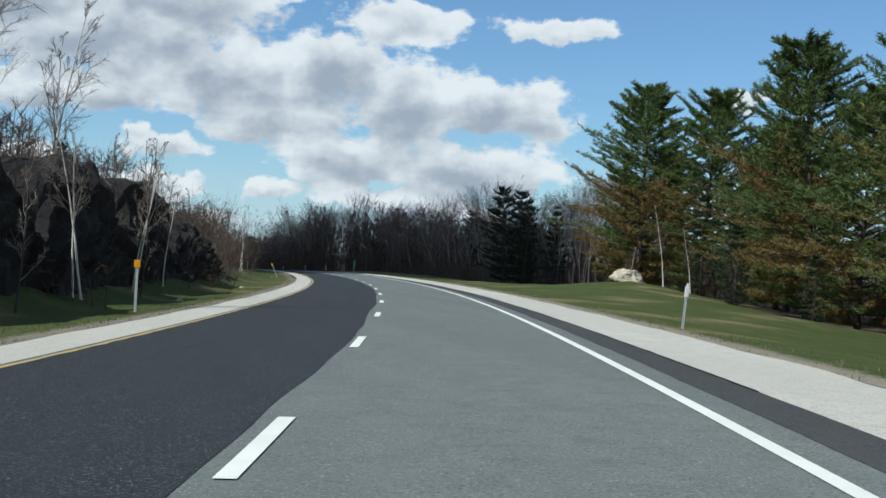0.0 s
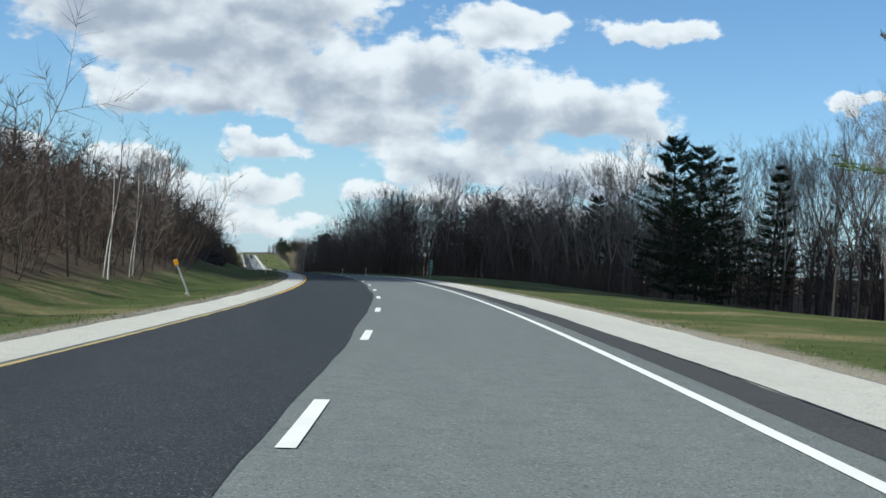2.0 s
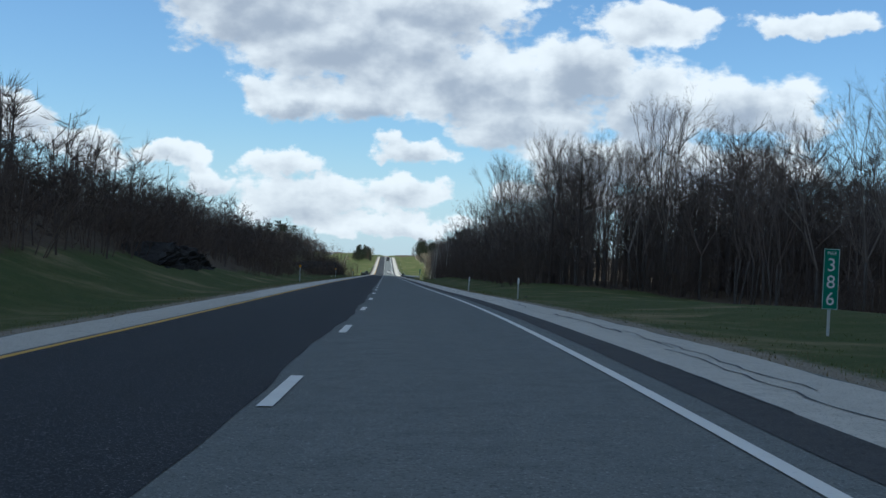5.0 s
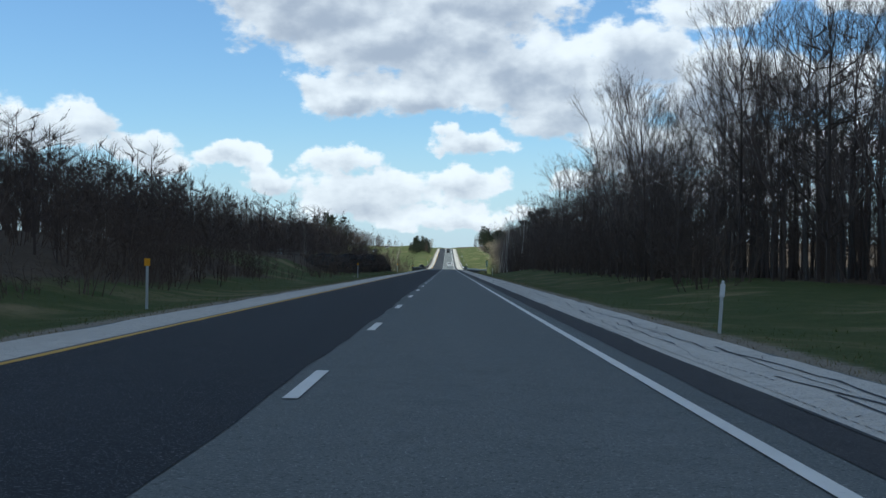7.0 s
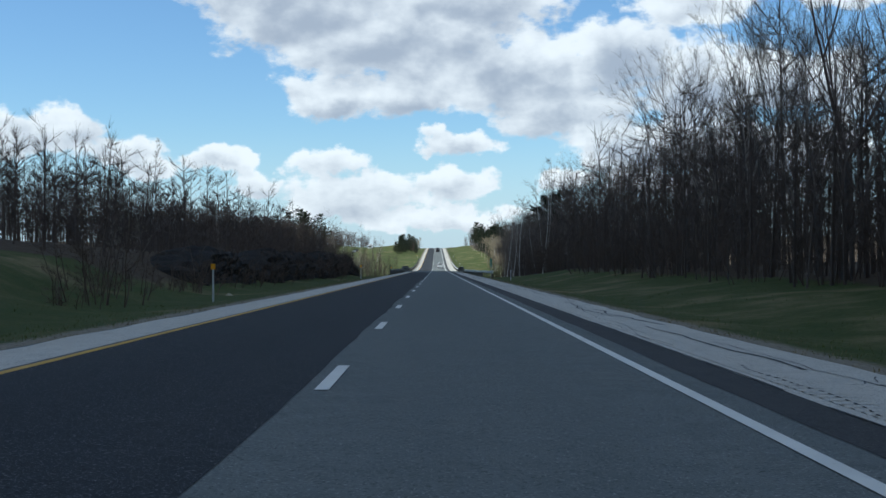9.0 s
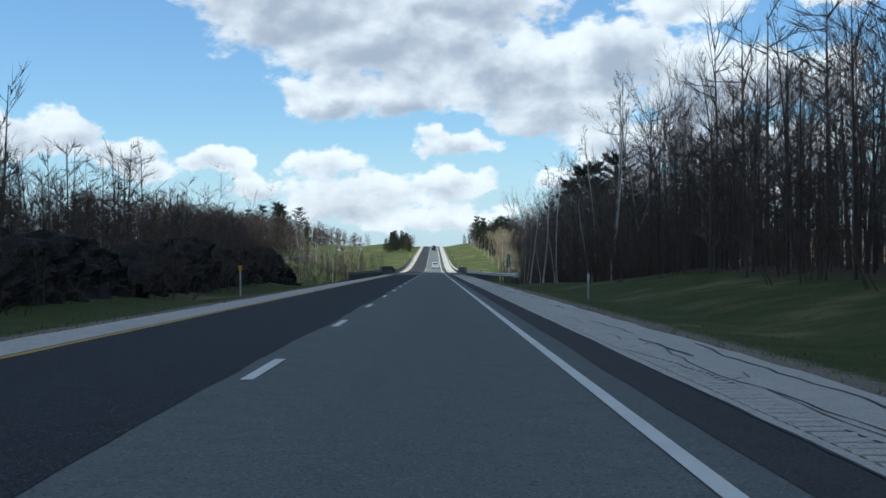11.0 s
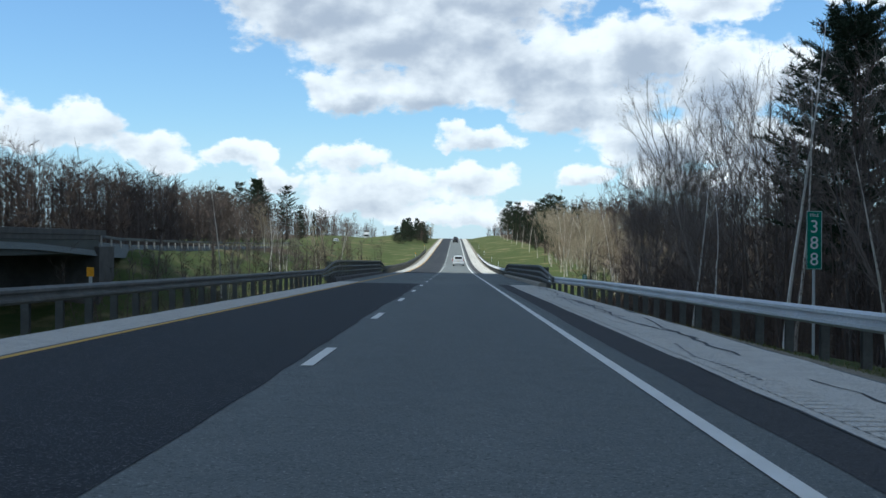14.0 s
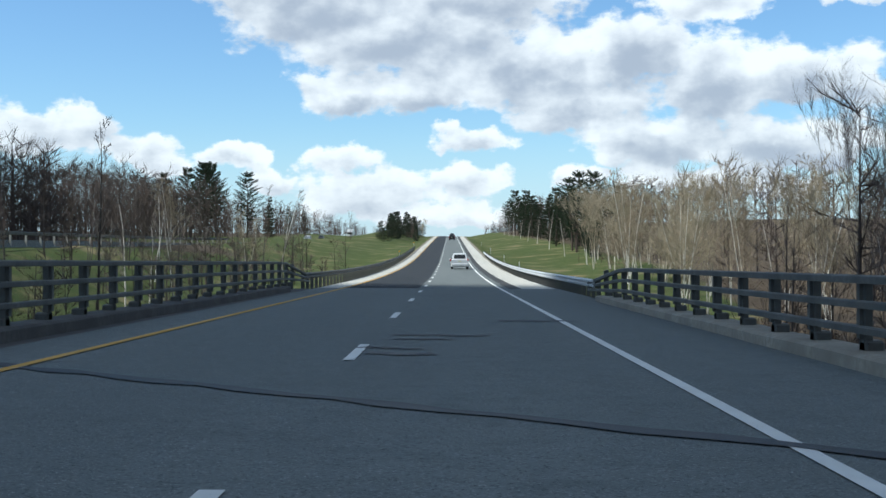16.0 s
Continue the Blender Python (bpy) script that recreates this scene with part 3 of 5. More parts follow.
# lane dashes: 3.05 m of paint every 12.2 m
dash_mesh = {}
for k in range(-20, 84):
    s1 = 12.2 * k - 2.1
    if s1 - 3.05 < 32:
        ob = ribbon("lane_dash", s1 - 3.05, s1, -0.075, 0.075, 0.011, M["white_paint"], "white lane dash on asphalt", step=1.0, category="road marking")
    else:
        g = (grade_height(s1) - grade_height(s1 - 3.05)) / 3.05
        if "m" not in dash_mesh:
            bmd = box_bm(-0.075, 0.075, -3.05, 0, 0, 0.004)
            me = bpy.data.meshes.new("lane_dash")
            bmd.to_mesh(me)
            bmd.free()
            me.materials.append(M["white_paint"])
            dash_mesh["m"] = me
        ob = new("lane_dash", dash_mesh["m"])
        p = road(s1, 0, 0.008)
        ob.matrix_basis = pose(p.x, p.y, p.z, math.degrees(math.atan(g)), math.degrees(math.atan(-bank(s1))), 0)
    tagged(ob, "white lane dash on asphalt", "road marking", "lane dashes", kind="structure")

# wheel-rut joint, tar and cracks


def crack(points, w, name="tar_line", parent=carriage):
    vs, fs = [], []
    for i, (s, d) in enumerate(points):
        a = points[max(0, i - 1)]
        b = points[min(len(points) - 1, i + 1)]
        t = Vector((b[0] - a[0], b[1] - a[1]))
        t.normalize()
        k = w * random.uniform(0.5, 1.2)
        for sg in (-1, 1):
            vs.append(road(s - t.y * k * sg, d + t.x * k * sg, 0.013))
    for i in range(len(points) - 1):
        fs.append((2 * i, 2 * i + 1, 2 * i + 3, 2 * i + 2))
    ob = new(name, mesh_from(name, vs, fs, M["tar"]))
    ob.parent = parent
    return ob


def long_crack(s0, s1, d, amp, w, step=0.7):
    pts, dd = [], d
    n = int((s1 - s0) / step)
    for i in range(n):
        dd += random.uniform(-amp, amp) + (d - dd) * 0.05
        pts.append((s0 + i * step, dd))
    return crack(pts, w)


random.seed(4)
s = -225.0
while s < 352:
    ln = random.uniform(8, 26)
    long_crack(s, min(s + ln, 352), 4.86, 0.014, 0.020, 0.5)
    s += ln + random.uniform(0.5, 10 if s < 30 else 4)
s = -60.0
while s < 345:
    ln = random.uniform(3, 14)
    long_crack(s, min(s + ln, 350), random.uniform(5.2, 6.3), 0.10, random.choice((0.012, 0.020, 0.034)))
    s += random.uniform(0.6, 5.0) if s > 20 else random.uniform(3, 9)
for k in range(60):
    s0 = random.uniform(25, 350)
    d0 = random.uniform(5.0, 5.9)
    pts = [(s0 + j * 0.25 * random.uniform(0.2, 1.0), d0 + j * 0.11) for j in range(random.randint(4, 9))]
    crack(pts, 0.010)
for s0, d0 in ((-206, -2.4), (-200, -1.9), (-194, -1.6)):
    long_crack(s0, s0 + 7, d0, 0.05, 0.005)

# milled rumble strip in the outer shoulder


def rumble(s0, s1):
    vs, fs = [], []
    n = int((s1 - s0) / 0.075)
    for i in range(n + 1):
        s = s0 + i * 0.075
        h = 0.006 + 0.010 * (i % 4 in (0, 1))
        vs += [road(s, 5.02, h), road(s, 5.44, h)]
    for i in range(n):
        fs.append((2 * i, 2 * i + 1, 2 * i + 3, 2 * i + 2))
    ob = new("rumble_strip", mesh_from("rumble_strip", vs, fs, M["shoulder_shaded"]))
    ob.parent = carriage
    ob["label"] = "milled rumble strip"


rumble(14, 354.8)

# bridge joints and tar patches
SKEW = -0.78
for s0, w in ((368.7, 0.17), (404.5, 0.10)):
    pts = [(s0 + SKEW * d + 0.06 * math.sin(d * 4), d) for d in [-5.2 + 0.5 * i for i in range(24)]]
    crack(pts, w, "expansion_joint")
for s0, d0, d1, w in ((374.3, 0.1, 1.1, 0.16), (378.8, 0.3, 2.0, 0.13), (377.6, 0.4, 1.4, 0.10), (384.6, 2.4, 4.1, 0.22), (375.4, -0.1, 0.9, 0.09), (406.2, 0.8, 3.4, 0.10)):
    crack([(s0 + 0.10 * math.sin(7 * d) + SKEW * 0.15 * d, d) for d in [d0 + (d1 - d0) * i / 9 for i in range(10)]], w * 1.5, "tar_patch")

# ---- trees ----


def limb(start, way, length, r0, r1, n, bend=0.25, lift=0.0):
    pts, p, d = [start.copy()], start.copy(), way.normalized()
    for i in range(n):
        d = (d + Vector((random.uniform(-bend, bend), random.uniform(-bend, bend), random.uniform(-bend, bend) * 0.6 + lift))).normalized()
        p = p + d * (length / n)
        pts.append(p.copy())
    rad = [r0 + (r1 - r0) * i / n for i in range(n + 1)]
    return pts, rad


def along(pts, f):
    x = f * (len(pts) - 1)
    i = min(int(x), len(pts) - 2)
    return pts[i].lerp(pts[i + 1], x - i), (pts[i + 1] - pts[i]).normalized()


def fork(way, angle):
    side = way.cross(Vector((random.uniform(-1, 1), random.uniform(-1, 1), random.uniform(-0.4, 0.4)))).normalized()
    return (way * math.cos(angle) + side * math.sin(angle)).normalized()


def bare_tree(name, label, height, spread, bole, limbs, subs, twigs, bark_m, twig_m, stems=1, lean=0.04, up=0.06, r=0.011, seed=1):
    """A leafless tree: trunk(s), and a crown of limbs, boughs and fine twigs."""
    random.seed(seed)
    t = thing(name, label, "tree")
    tr, cr = Tubes(), Tubes()
    for k in range(stems):
        off = Vector((random.uniform(-0.3, 0.3), random.uniform(-0.3, 0.3), -0.3)) * (stems > 1) + Vector((0, 0, -0.3))
        way = Vector((random.uniform(-lean, lean) * (1 + 2.5 * (stems > 1)), random.uniform(-lean, lean) * (1 + 2.5 * (stems > 1)), 1))
        hh = height * random.uniform(0.82, 1.0) if stems > 1 else height
        pts, rad = limb(off, way, hh, r * hh, 0.012, 9, 0.05, 0.03)
        rad[0] *= 1.35
        tr.tube(pts, rad, 6)
        for i in range(limbs):
            f = bole + (1 - bole) * (i + random.random()) / limbs
            f = min(f, 0.97)
            a, w = along(pts, f)
            ln = spread * (1.15 - 0.85 * (f - bole) / (1 - bole)) * random.uniform(0.7, 1.15)
            lr = max(0.014, r * hh * (1 - f) * 0.55)
            p1, r1 = limb(a, fork(w, random.uniform(0.5, 0.95)), ln, lr, 0.008, 4, 0.18, up)
            cr.tube(p1, r1, 4)
            for j in range(subs):
                b, w2 = along(p1, random.uniform(0.25, 1.0))
                l2 = ln * random.uniform(0.25, 0.5)
                p2, r2 = limb(b, fork(w2, random.uniform(0.4, 0.9)), l2, max(0.011, lr * 0.4), 0.006, 2, 0.2, up * 0.6)
                cr.tube(p2, r2, 3)
                for q in range(twigs * 4):
                    c, w3 = along(p2, random.uniform(0.2, 1.0))
                    cr.sliver(c, c + fork(w3, random.uniform(0.4, 1.1)) * l2 * random.uniform(0.25, 0.65), 0.0065)
    part("trunk", tr.mesh("trunk", bark_m), None, t, smooth_shade=True)
    part("crown", cr.mesh("crown", twig_m), None, t)["kind"] = "stuff"
    return t


def hardwood(name, label, height, spread, split, twig_m, bark_m, seed, bole=0.26, stems=1, depth=6, shoots=15, base_r=0.0085):
    """A forking leafless tree: every limb divides, the last ones into sprays of twigs."""
    random.seed(seed)
    t = thing(name, label, "tree")
    tr, cr = Tubes(), Tubes()
    ratio = 0.79
    total = sum(ratio ** k for k in range(depth))

    def grow(p, way, ln, r, level):
        n = 3 if level < 3 else 2
        pts, rad = limb(p, way, ln, r, r * 0.66, n, 0.05 + 0.02 * level, 0.05)
        if level < 2:
            (tr if level == 0 else cr).tube(pts, rad, 6 if level == 0 else 5)
        elif level < depth - 1:
            cr.tube(pts, rad, 4 if level < 3 else 3)
        else:
            cr.twig(pts[0], pts[-1], max(0.010, r))
        end, w = pts[-1], (pts[-1] - pts[-2]).normalized()
        if level >= depth - 2:
            for q in range(shoots):
                c, w3 = along(pts, random.uniform(0.1, 1.0))
                cr.sliver(c, c + fork(w3, random.uniform(0.35, 0.95)) * ln * random.uniform(0.25, 0.65) + Vector((0, 0, 0.05)), 0.0075)
        if level == depth - 1:
            return
        kids = 3 if (level == 0 or random.random() < split) else 2
        for k in range(kids):
            a = random.uniform(0.55, 1.0) * spread * (0.22 if k == 0 else 1.0)
            grow(end, fork(w, a) + Vector((0, 0, 0.05)), ln * ratio * random.uniform(0.82, 1.12), r * (0.66 if k == 0 else 0.54), level + 1)
        if level in (1, 2) and random.random() < 0.7:
            c, w3 = along(pts, random.uniform(0.3, 0.8))
            grow(c, fork(w3, random.uniform(0.6, 0.95)), ln * 0.55, r * 0.4, level + 2)

    for k in range(stems):
        off = Vector((random.uniform(-0.35, 0.35), random.uniform(-0.35, 0.35), 0)) * (stems > 1)
        way = Vector((random.uniform(-0.05, 0.05), random.uniform(-0.05, 0.05), 1)) + off * 0.35
        l0 = height / total * 1.12
        l_bole = max(l0, height * bole)
        r0 = base_r * height * (0.7 if stems > 1 else 1.0)
        pts, rad = limb(off + Vector((0, 0, -0.35)), way, l_bole, r0 * 1.25, r0 * 0.85, 4, 0.05, 0.02)
        tr.tube(pts, rad, 7)
        w = (pts[-1] - pts[-2]).normalized()
        for q in range(3 if stems == 1 else 2):
            grow(pts[-1], fork(w, spread * random.uniform(0.3, 0.9)) + Vector((0, 0, 0.08)), (height - l_bole) / (total - 1) * random.uniform(0.85, 1.1) * 1.05, r0 * 0.6, 1)
    tips = sorted(v.z for v in cr.v)
    top = tips[int(0.985 * len(tips))]
    for tb in (tr, cr):
        tb.v = [v * (height / top) for v in tb.v]
    part("trunk", tr.mesh("trunk", bark_m), None, t, smooth_shade=True)
    part("crown", cr.mesh("crown", twig_m), None, t)["kind"] = "stuff"
    return t


def scrub(name, label, height, width, stems, subs, twigs, mat, seed):
    random.seed(seed)
    t = thing(name, label, "shrub")
    st, cr = Tubes(), Tubes()
    for k in range(stems):
        a = Vector((random.gauss(0, width * 0.3), random.gauss(0, width * 0.3), -0.2))
        h = height * random.uniform(0.45, 1.0)
        pts, rad = limb(a, Vector((a.x * 0.25, a.y * 0.25, 1)), h, 0.028, 0.006, 5, 0.16, 0.05)
        st.tube(pts, rad, 4)
        for j in range(subs):
            b, w = along(pts, random.uniform(0.12, 1.0))
            l2 = h * random.uniform(0.16, 0.36)
            e = b + fork(w, random.uniform(0.5, 1.25)) * l2
            cr.twig(b, e, 0.0085)
            for q in range(twigs * 2):
                c = b.lerp(e, random.uniform(0.1, 1.0))
                cr.sliver(c, c + fork((e - b).normalized(), random.uniform(0.3, 1.1)) * l2 * random.uniform(0.2, 0.55), 0.0065)
    part("stem", st.mesh("stem", mat), None, t)["kind"] = "stuff"
    part("crown", cr.mesh("crown", mat), None, t)["kind"] = "stuff"
    return t


def conifer(name, label, height, width, bole, whorls, per, tufts, blades, mats, seed, droop=-0.05, open_top=0.25, blade_len=0.42, low_mat=None, low_to=0.3):
    """Pine or spruce: trunk with whorls of boughs that carry brushes of needles."""
    random.seed(seed)
    t = thing(name, label, "tree")
    tr, bo, ne, lo = Tubes(), Tubes(), Tubes(), Tubes()
    pts, rad = limb(Vector((0, 0, -0.3)), Vector((random.uniform(-0.02, 0.02), 0, 1)), height + 0.3, 0.016 * height, 0.03, 10, 0.03, 0.03)
    tr.tube(pts, rad, 7)
    for i in range(whorls):
        f = bole + (1 - bole) * (i + random.uniform(0, 0.7)) / whorls
        a, w = along(pts, min(0.985, f))
        k = (f - bole) / (1 - bole)
        reach = width * (min(1.0, 0.45 + 2.4 * k) if k < 0.25 else (1 - k) ** 0.75 * 1.22 + open_top * 0.4) * random.uniform(0.85, 1.1)
        q0 = random.uniform(0, 6.28)
        for j in range(per):
            if random.random() < 0.12:
                continue
            q = q0 + 6.28 * j / per + random.uniform(-0.35, 0.35)
            ln = reach * random.uniform(0.5, 1.2)
            way = Vector((math.cos(q), math.sin(q), droop + 0.55 * k + random.uniform(-0.12, 0.18)))
            p1, r1 = limb(a, way, ln, 0.018 + 0.007 * ln, 0.008, 4, 0.10, 0.05)
            bo.tube(p1, r1, 4)
            dest = lo if (low_mat and k < low_to and random.random() < 0.7) else ne
            for m in range(tufts):
                g = 0.20 + 0.80 * (m + random.random()) / tufts
                c, w2 = along(p1, min(1, g))
                flank = w2.cross(Vector((0, 0, 1))).normalized() * random.choice((-1, 1))
                out = (w2 * random.uniform(0.5, 1.1) + flank * random.uniform(0.15, 1.0) + Vector((0, 0, random.uniform(-0.10, 0.28)))).normalized()
                reach2 = min(1.7, 0.16 * ln * (1.6 - g) + 0.30)
                for b in range(blades):
                    f2 = random.random()
                    root = c + out * (reach2 * f2) + Vector((random.gauss(0, 0.05), random.gauss(0, 0.05), random.gauss(0, 0.05)))
                    v = Vector((random.gauss(0, 0.8), random.gauss(0, 0.8), random.gauss(0.30, 0.45))) + out * 0.9
                    dest.sliver(root, root + v.normalized() * blade_len * random.uniform(0.6, 1.15), blade_len * 0.085)
    part("trunk", tr.mesh("trunk", M["pine_bark"]), None, t, smooth_shade=True)
    part("bough_frame", bo.mesh("bough_frame", M["pine_bark"]), None, t)["kind"] = "stuff"
    part("foliage", ne.mesh("foliage", mats), None, t)["kind"] = "stuff"
    if low_mat:
        part("low_foliage", lo.mesh("low_foliage", low_mat), None, t, "olive and rusty lower needles")["kind"] = "stuff"
    return t


PROTO = {}
PLACED = {}


def plant(kind, s, d, scale=1.0, turn=None, tilt=0.0, sink=0.0, stretch=1.0):
    """Stands a copy of a tree kind at s, d on the ground."""
    p = ground(s, d, -sink)
    turn = random.uniform(0, 360) if turn is None else turn
    m = pose(p.x, p.y, p.z, tilt, random.uniform(-1, 1) * abs(tilt), turn) @ Matrix.Diagonal((scale, scale, scale * stretch, 1))
    ob = PROTO[kind]
    if kind not in PLACED:
        PLACED[kind] = 1
        ob.matrix_basis = m
        return ob
    return copy_thing(ob, m)


L_MAPLE = "leafless grey-brown hardwood tree with spreading twiggy crown"
L_POLE = "slender leafless hardwood tree with upright limbs"
L_BIRCH = "leafless birch with white bark"
PROTO["maple_a"] = hardwood("bare_maple", L_MAPLE, 17, 0.80, 0.25, M["twig"], M["bark"], 11, 0.16)
PROTO["maple_b"] = hardwood("bare_maple", L_MAPLE, 17, 0.66, 0.25, M["twig"], M["bark"], 12, 0.20)
PROTO["maple_c"] = hardwood("hardwood_clump", "leafless hardwood with several trunks from one base", 16, 0.58, 0.10, M["twig"], M["bark"], 13, 0.18, stems=3, shoots=13)
PROTO["maple_d"] = hardwood("bare_maple", L_MAPLE, 18, 0.60, 0.2, M["twig_grey"], M["bark"], 14, 0.28)
PROTO["maple_e"] = hardwood("bare_maple", L_MAPLE, 15, 0.75, 0.25, M["twig_grey"], M["bark"], 15, 0.12)
PROTO["maple_n"] = hardwood("hardwood_clump", "narrow leafless hardwood with many ascending branches", 13, 0.46, 0.35, M["twig_grey"], M["bark"], 16, 0.14, stems=2, shoots=15, base_r=0.0068)
PROTO["maple_m"] = hardwood("hardwood_clump", "narrow leafless hardwood with fine brown twigs", 13, 0.42, 0.35, M["twig"], M["bark"], 17, 0.22, stems=2, shoots=15, base_r=0.0068)
PROTO["pole_a"] = bare_tree("bare_poplar", L_POLE, 14, 2.3, 0.30, 14, 5, 6, M["bark"], M["twig"], up=0.2, r=0.0075, seed=21)
PROTO["pole_b"] = bare_tree("bare_poplar", L_POLE, 12, 2.0, 0.22, 13, 5, 6, M["bark"], M["twig_grey"], up=0.22, r=0.0075, seed=22)
PROTO["pole_c"] = bare_tree("bare_poplar", "tall pale-stemmed leafless poplar with short limbs", 16, 2.4, 0.42, 14, 5, 5, M["birch"], M["twig_grey"], up=0.12, r=0.0075, seed=23)
PROTO["sapling"] = bare_tree("bare_sapling", "thin leafless grey sapling", 6.5, 1.3, 0.15, 12, 4, 4, M["bark"], M["twig_grey"], up=0.2, r=0.007, seed=24)
PROTO["birch_a"] = bare_tree("birch", L_BIRCH, 11, 2.2, 0.40, 11, 5, 5, M["birch"], M["twig_grey"], stems=2, lean=0.09, up=0.16, r=0.0075, seed=31)
PROTO["birch_b"] = bare_tree("birch", L_BIRCH, 10, 2.0, 0.34, 13, 5, 5, M["birch"], M["twig_grey"], lean=0.1, up=0.14, r=0.0085, seed=32)
PROTO["bud_a"] = bare_tree("budding_birch", "pale birch with yellowish opening buds", 10, 3.3, 0.14, 18, 7, 6, M["birch"], M["twig_bud"], stems=2, lean=0.07, up=0.05, r=0.0055, seed=33)
PROTO["bud_b"] = hardwood("budding_birch", "pale young hardwood with yellowish opening buds", 9.5, 0.62, 0.35, M["twig_bud"], M["birch"], 34, 0.12, stems=2, shoots=11, base_r=0.0062)
PROTO["scrub_a"] = scrub("thicket_shrub", "dense leafless brown thicket shrub", 4.2, 2.8, 10, 11, 8, M["scrub"], 41)
PROTO["scrub_b"] = scrub("thicket_shrub", "tall leafless brown thicket shrub", 5.6, 2.4, 9, 12, 8, M["scrub"], 42)
PROTO["scrub_c"] = scrub("low_brush", "low leafless brown brush", 2.4, 2.6, 9, 8, 8, M["scrub"], 43)
PROTO["pine_a"] = conifer("white_pine", "tall white pine with dense green boughs and rusty lower needles", 20, 7.0, 0.05, 32, 7, 16, 22, M["needles"], 51, low_mat=M["needles_olive"], low_to=0.46, blade_len=0.42, open_top=0.5)
PROTO["pine_b"] = conifer("white_pine", "tall white pine with layered green boughs", 19, 6.8, 0.04, 32, 7, 16, 22, M["needles"], 52, low_mat=M["needles_olive"], low_to=0.30, blade_len=0.42, open_top=0.5)
PROTO["pine_c"] = conifer("white_pine", "dark wind-shaped white pine with gaps between boughs", 18, 4.8, 0.28, 15, 6, 11, 16, M["needles_dark"], 53, droop=0.0, open_top=0.5, blade_len=0.40)
PROTO["pine_d"] = conifer("white_pine", "dense dark pine reaching down to the grass", 15.5, 4.8, 0.06, 20, 7, 10, 16, M["needles_dark"], 56, droop=-0.02, open_top=0.35, blade_len=0.40)
PROTO["spruce_a"] = conifer("spruce", "dark narrow green spruce", 15, 3.0, 0.05, 22, 6, 7, 13, M["needles_dark"], 54, droop=-0.2, open_top=0.0, blade_len=0.40)
PROTO["spruce_b"] = conifer("spruce", "small dark green spruce", 7, 2.0, 0.04, 14, 6, 6, 11, M["needles_dark"], 55, droop=-0.12, open_top=0.0, blade_len=0.3)

random.seed(77)
TALL = ("maple_a", "maple_b", "maple_c", "maple_d", "maple_e")
POLES = ("pole_a", "pole_b", "pole_a", "maple_c")


def wood(s0, s1, edge, sign, gap, rows, kinds, lo=0.8, hi=1.1, row_gap=4.0, skip=0.0, tall=1.0):
    """Rows of trees behind a forest edge."""
    for r in range(rows):
        s = s0 + random.uniform(0, gap)
        while s < s1:
            if random.random() >= skip:
                d = lerp_table(edge, s) + sign * (r * row_gap + random.uniform(0, row_gap * 0.8))
                plant(random.choice(kinds), s, d, random.uniform(lo, hi), tilt=random.uniform(-2.5, 2.5), stretch=tall)
            s += gap * random.uniform(0.6, 1.4) * (1 + 0.25 * r)


# outer side: pines by the boulder, then hardwoods, then the wood along the straight
for k, s, d, sc in (("pine_a", -97, 30.5, 1.08), ("pine_b", -92, 35, 0.85), ("pine_a", -128, 33, 0.66), ("pine_b", -133, 30, 0.85), ("pine_a", -141, 29, 0.85), ("pine_b", -150, 28.5, 0.88),
                    ("pine_a", -158, 31, 0.88), ("pine_b", -167, 29, 0.9), ("pine_a", -178, 32, 1.0), ("pine_b", -112, 37, 0.9), ("pine_a", -146, 38, 0.85), ("pine_b", -160, 40, 0.9), ("pine_a", -195, 36, 1.0),
                    ("spruce_a", -118, 36, 0.9), ("spruce_a", -121, 31, 0.75), ("spruce_b", -137, 25.5, 0.8), ("spruce_b", -152, 25, 0.7),
                    ("pine_c", 66, 53, 1.0), ("pine_c", 20, 52, 0.85), ("spruce_a", 40, 60, 0.95), ("spruce_a", 52, 58, 0.85), ("pine_d", -42, 29, 0.92), ("pine_d", -37, 33, 1.0), ("spruce_a", -50, 30, 0.9), ("spruce_a", -54, 33, 0.85), ("spruce_b", -47, 31, 1.1), ("pine_a", -103, 35, 0.95), ("pine_b", -89, 31, 0.8), ("spruce_a", -108, 33, 0.8), ("spruce_b", -30, 41, 1.3)):
    plant(k, s, d, sc)
for s, d in ((-124.2, 24.2), (-128, 25.2), (-104, 27)):
    plant("birch_b", s, d, random.uniform(0.62, 0.75), tilt=2)
wood(-190, -80, ((-400, 33), (400, 33)), 1, 3.0, 2, ("scrub_b", "spruce_b", "scrub_a", "sapling"), 0.8, 1.3)
for s, d in ((-80, 30), (-74, 33), (-84, 28), (-70, 31), (-76, 36)):
    plant(random.choice(TALL), s, d, random.uniform(0.75, 0.9), tilt=2)
wood(-66, -6, FOREST_R, 1, 5.2, 1, TALL, 0.9, 1.05, 6.0)
wood(-88, -44, ((-400, 34), (400, 34)), 1, 4.2, 2, TALL, 0.85, 1.05, 5.0)
wood(-6, 50, FOREST_R, 1, 5.2, 1, TALL, 1.25, 1.42, 6.0)
wood(50, 110, FOREST_R, 1, 4.4, 1, TALL, 1.25, 1.5, 6.0)
wood(-60, 104, ((-400, 40), (60, 45), (120, 30)), 1, 8, 1, TALL, 0.95, 1.2, 6.0)
for k in range(26):
    s = random.uniform(24, 116)
    plant(random.choice(("scrub_b", "scrub_a")), s, lerp_table(FOREST_R, s) + random.uniform(-1, 8), random.uniform(1.0, 1.4), tilt=3)
wood(-66, -40, FOREST_R, 1, 8, 1, ("scrub_b", "scrub_a", "sapling"), 0.7, 1.1, 6.0)
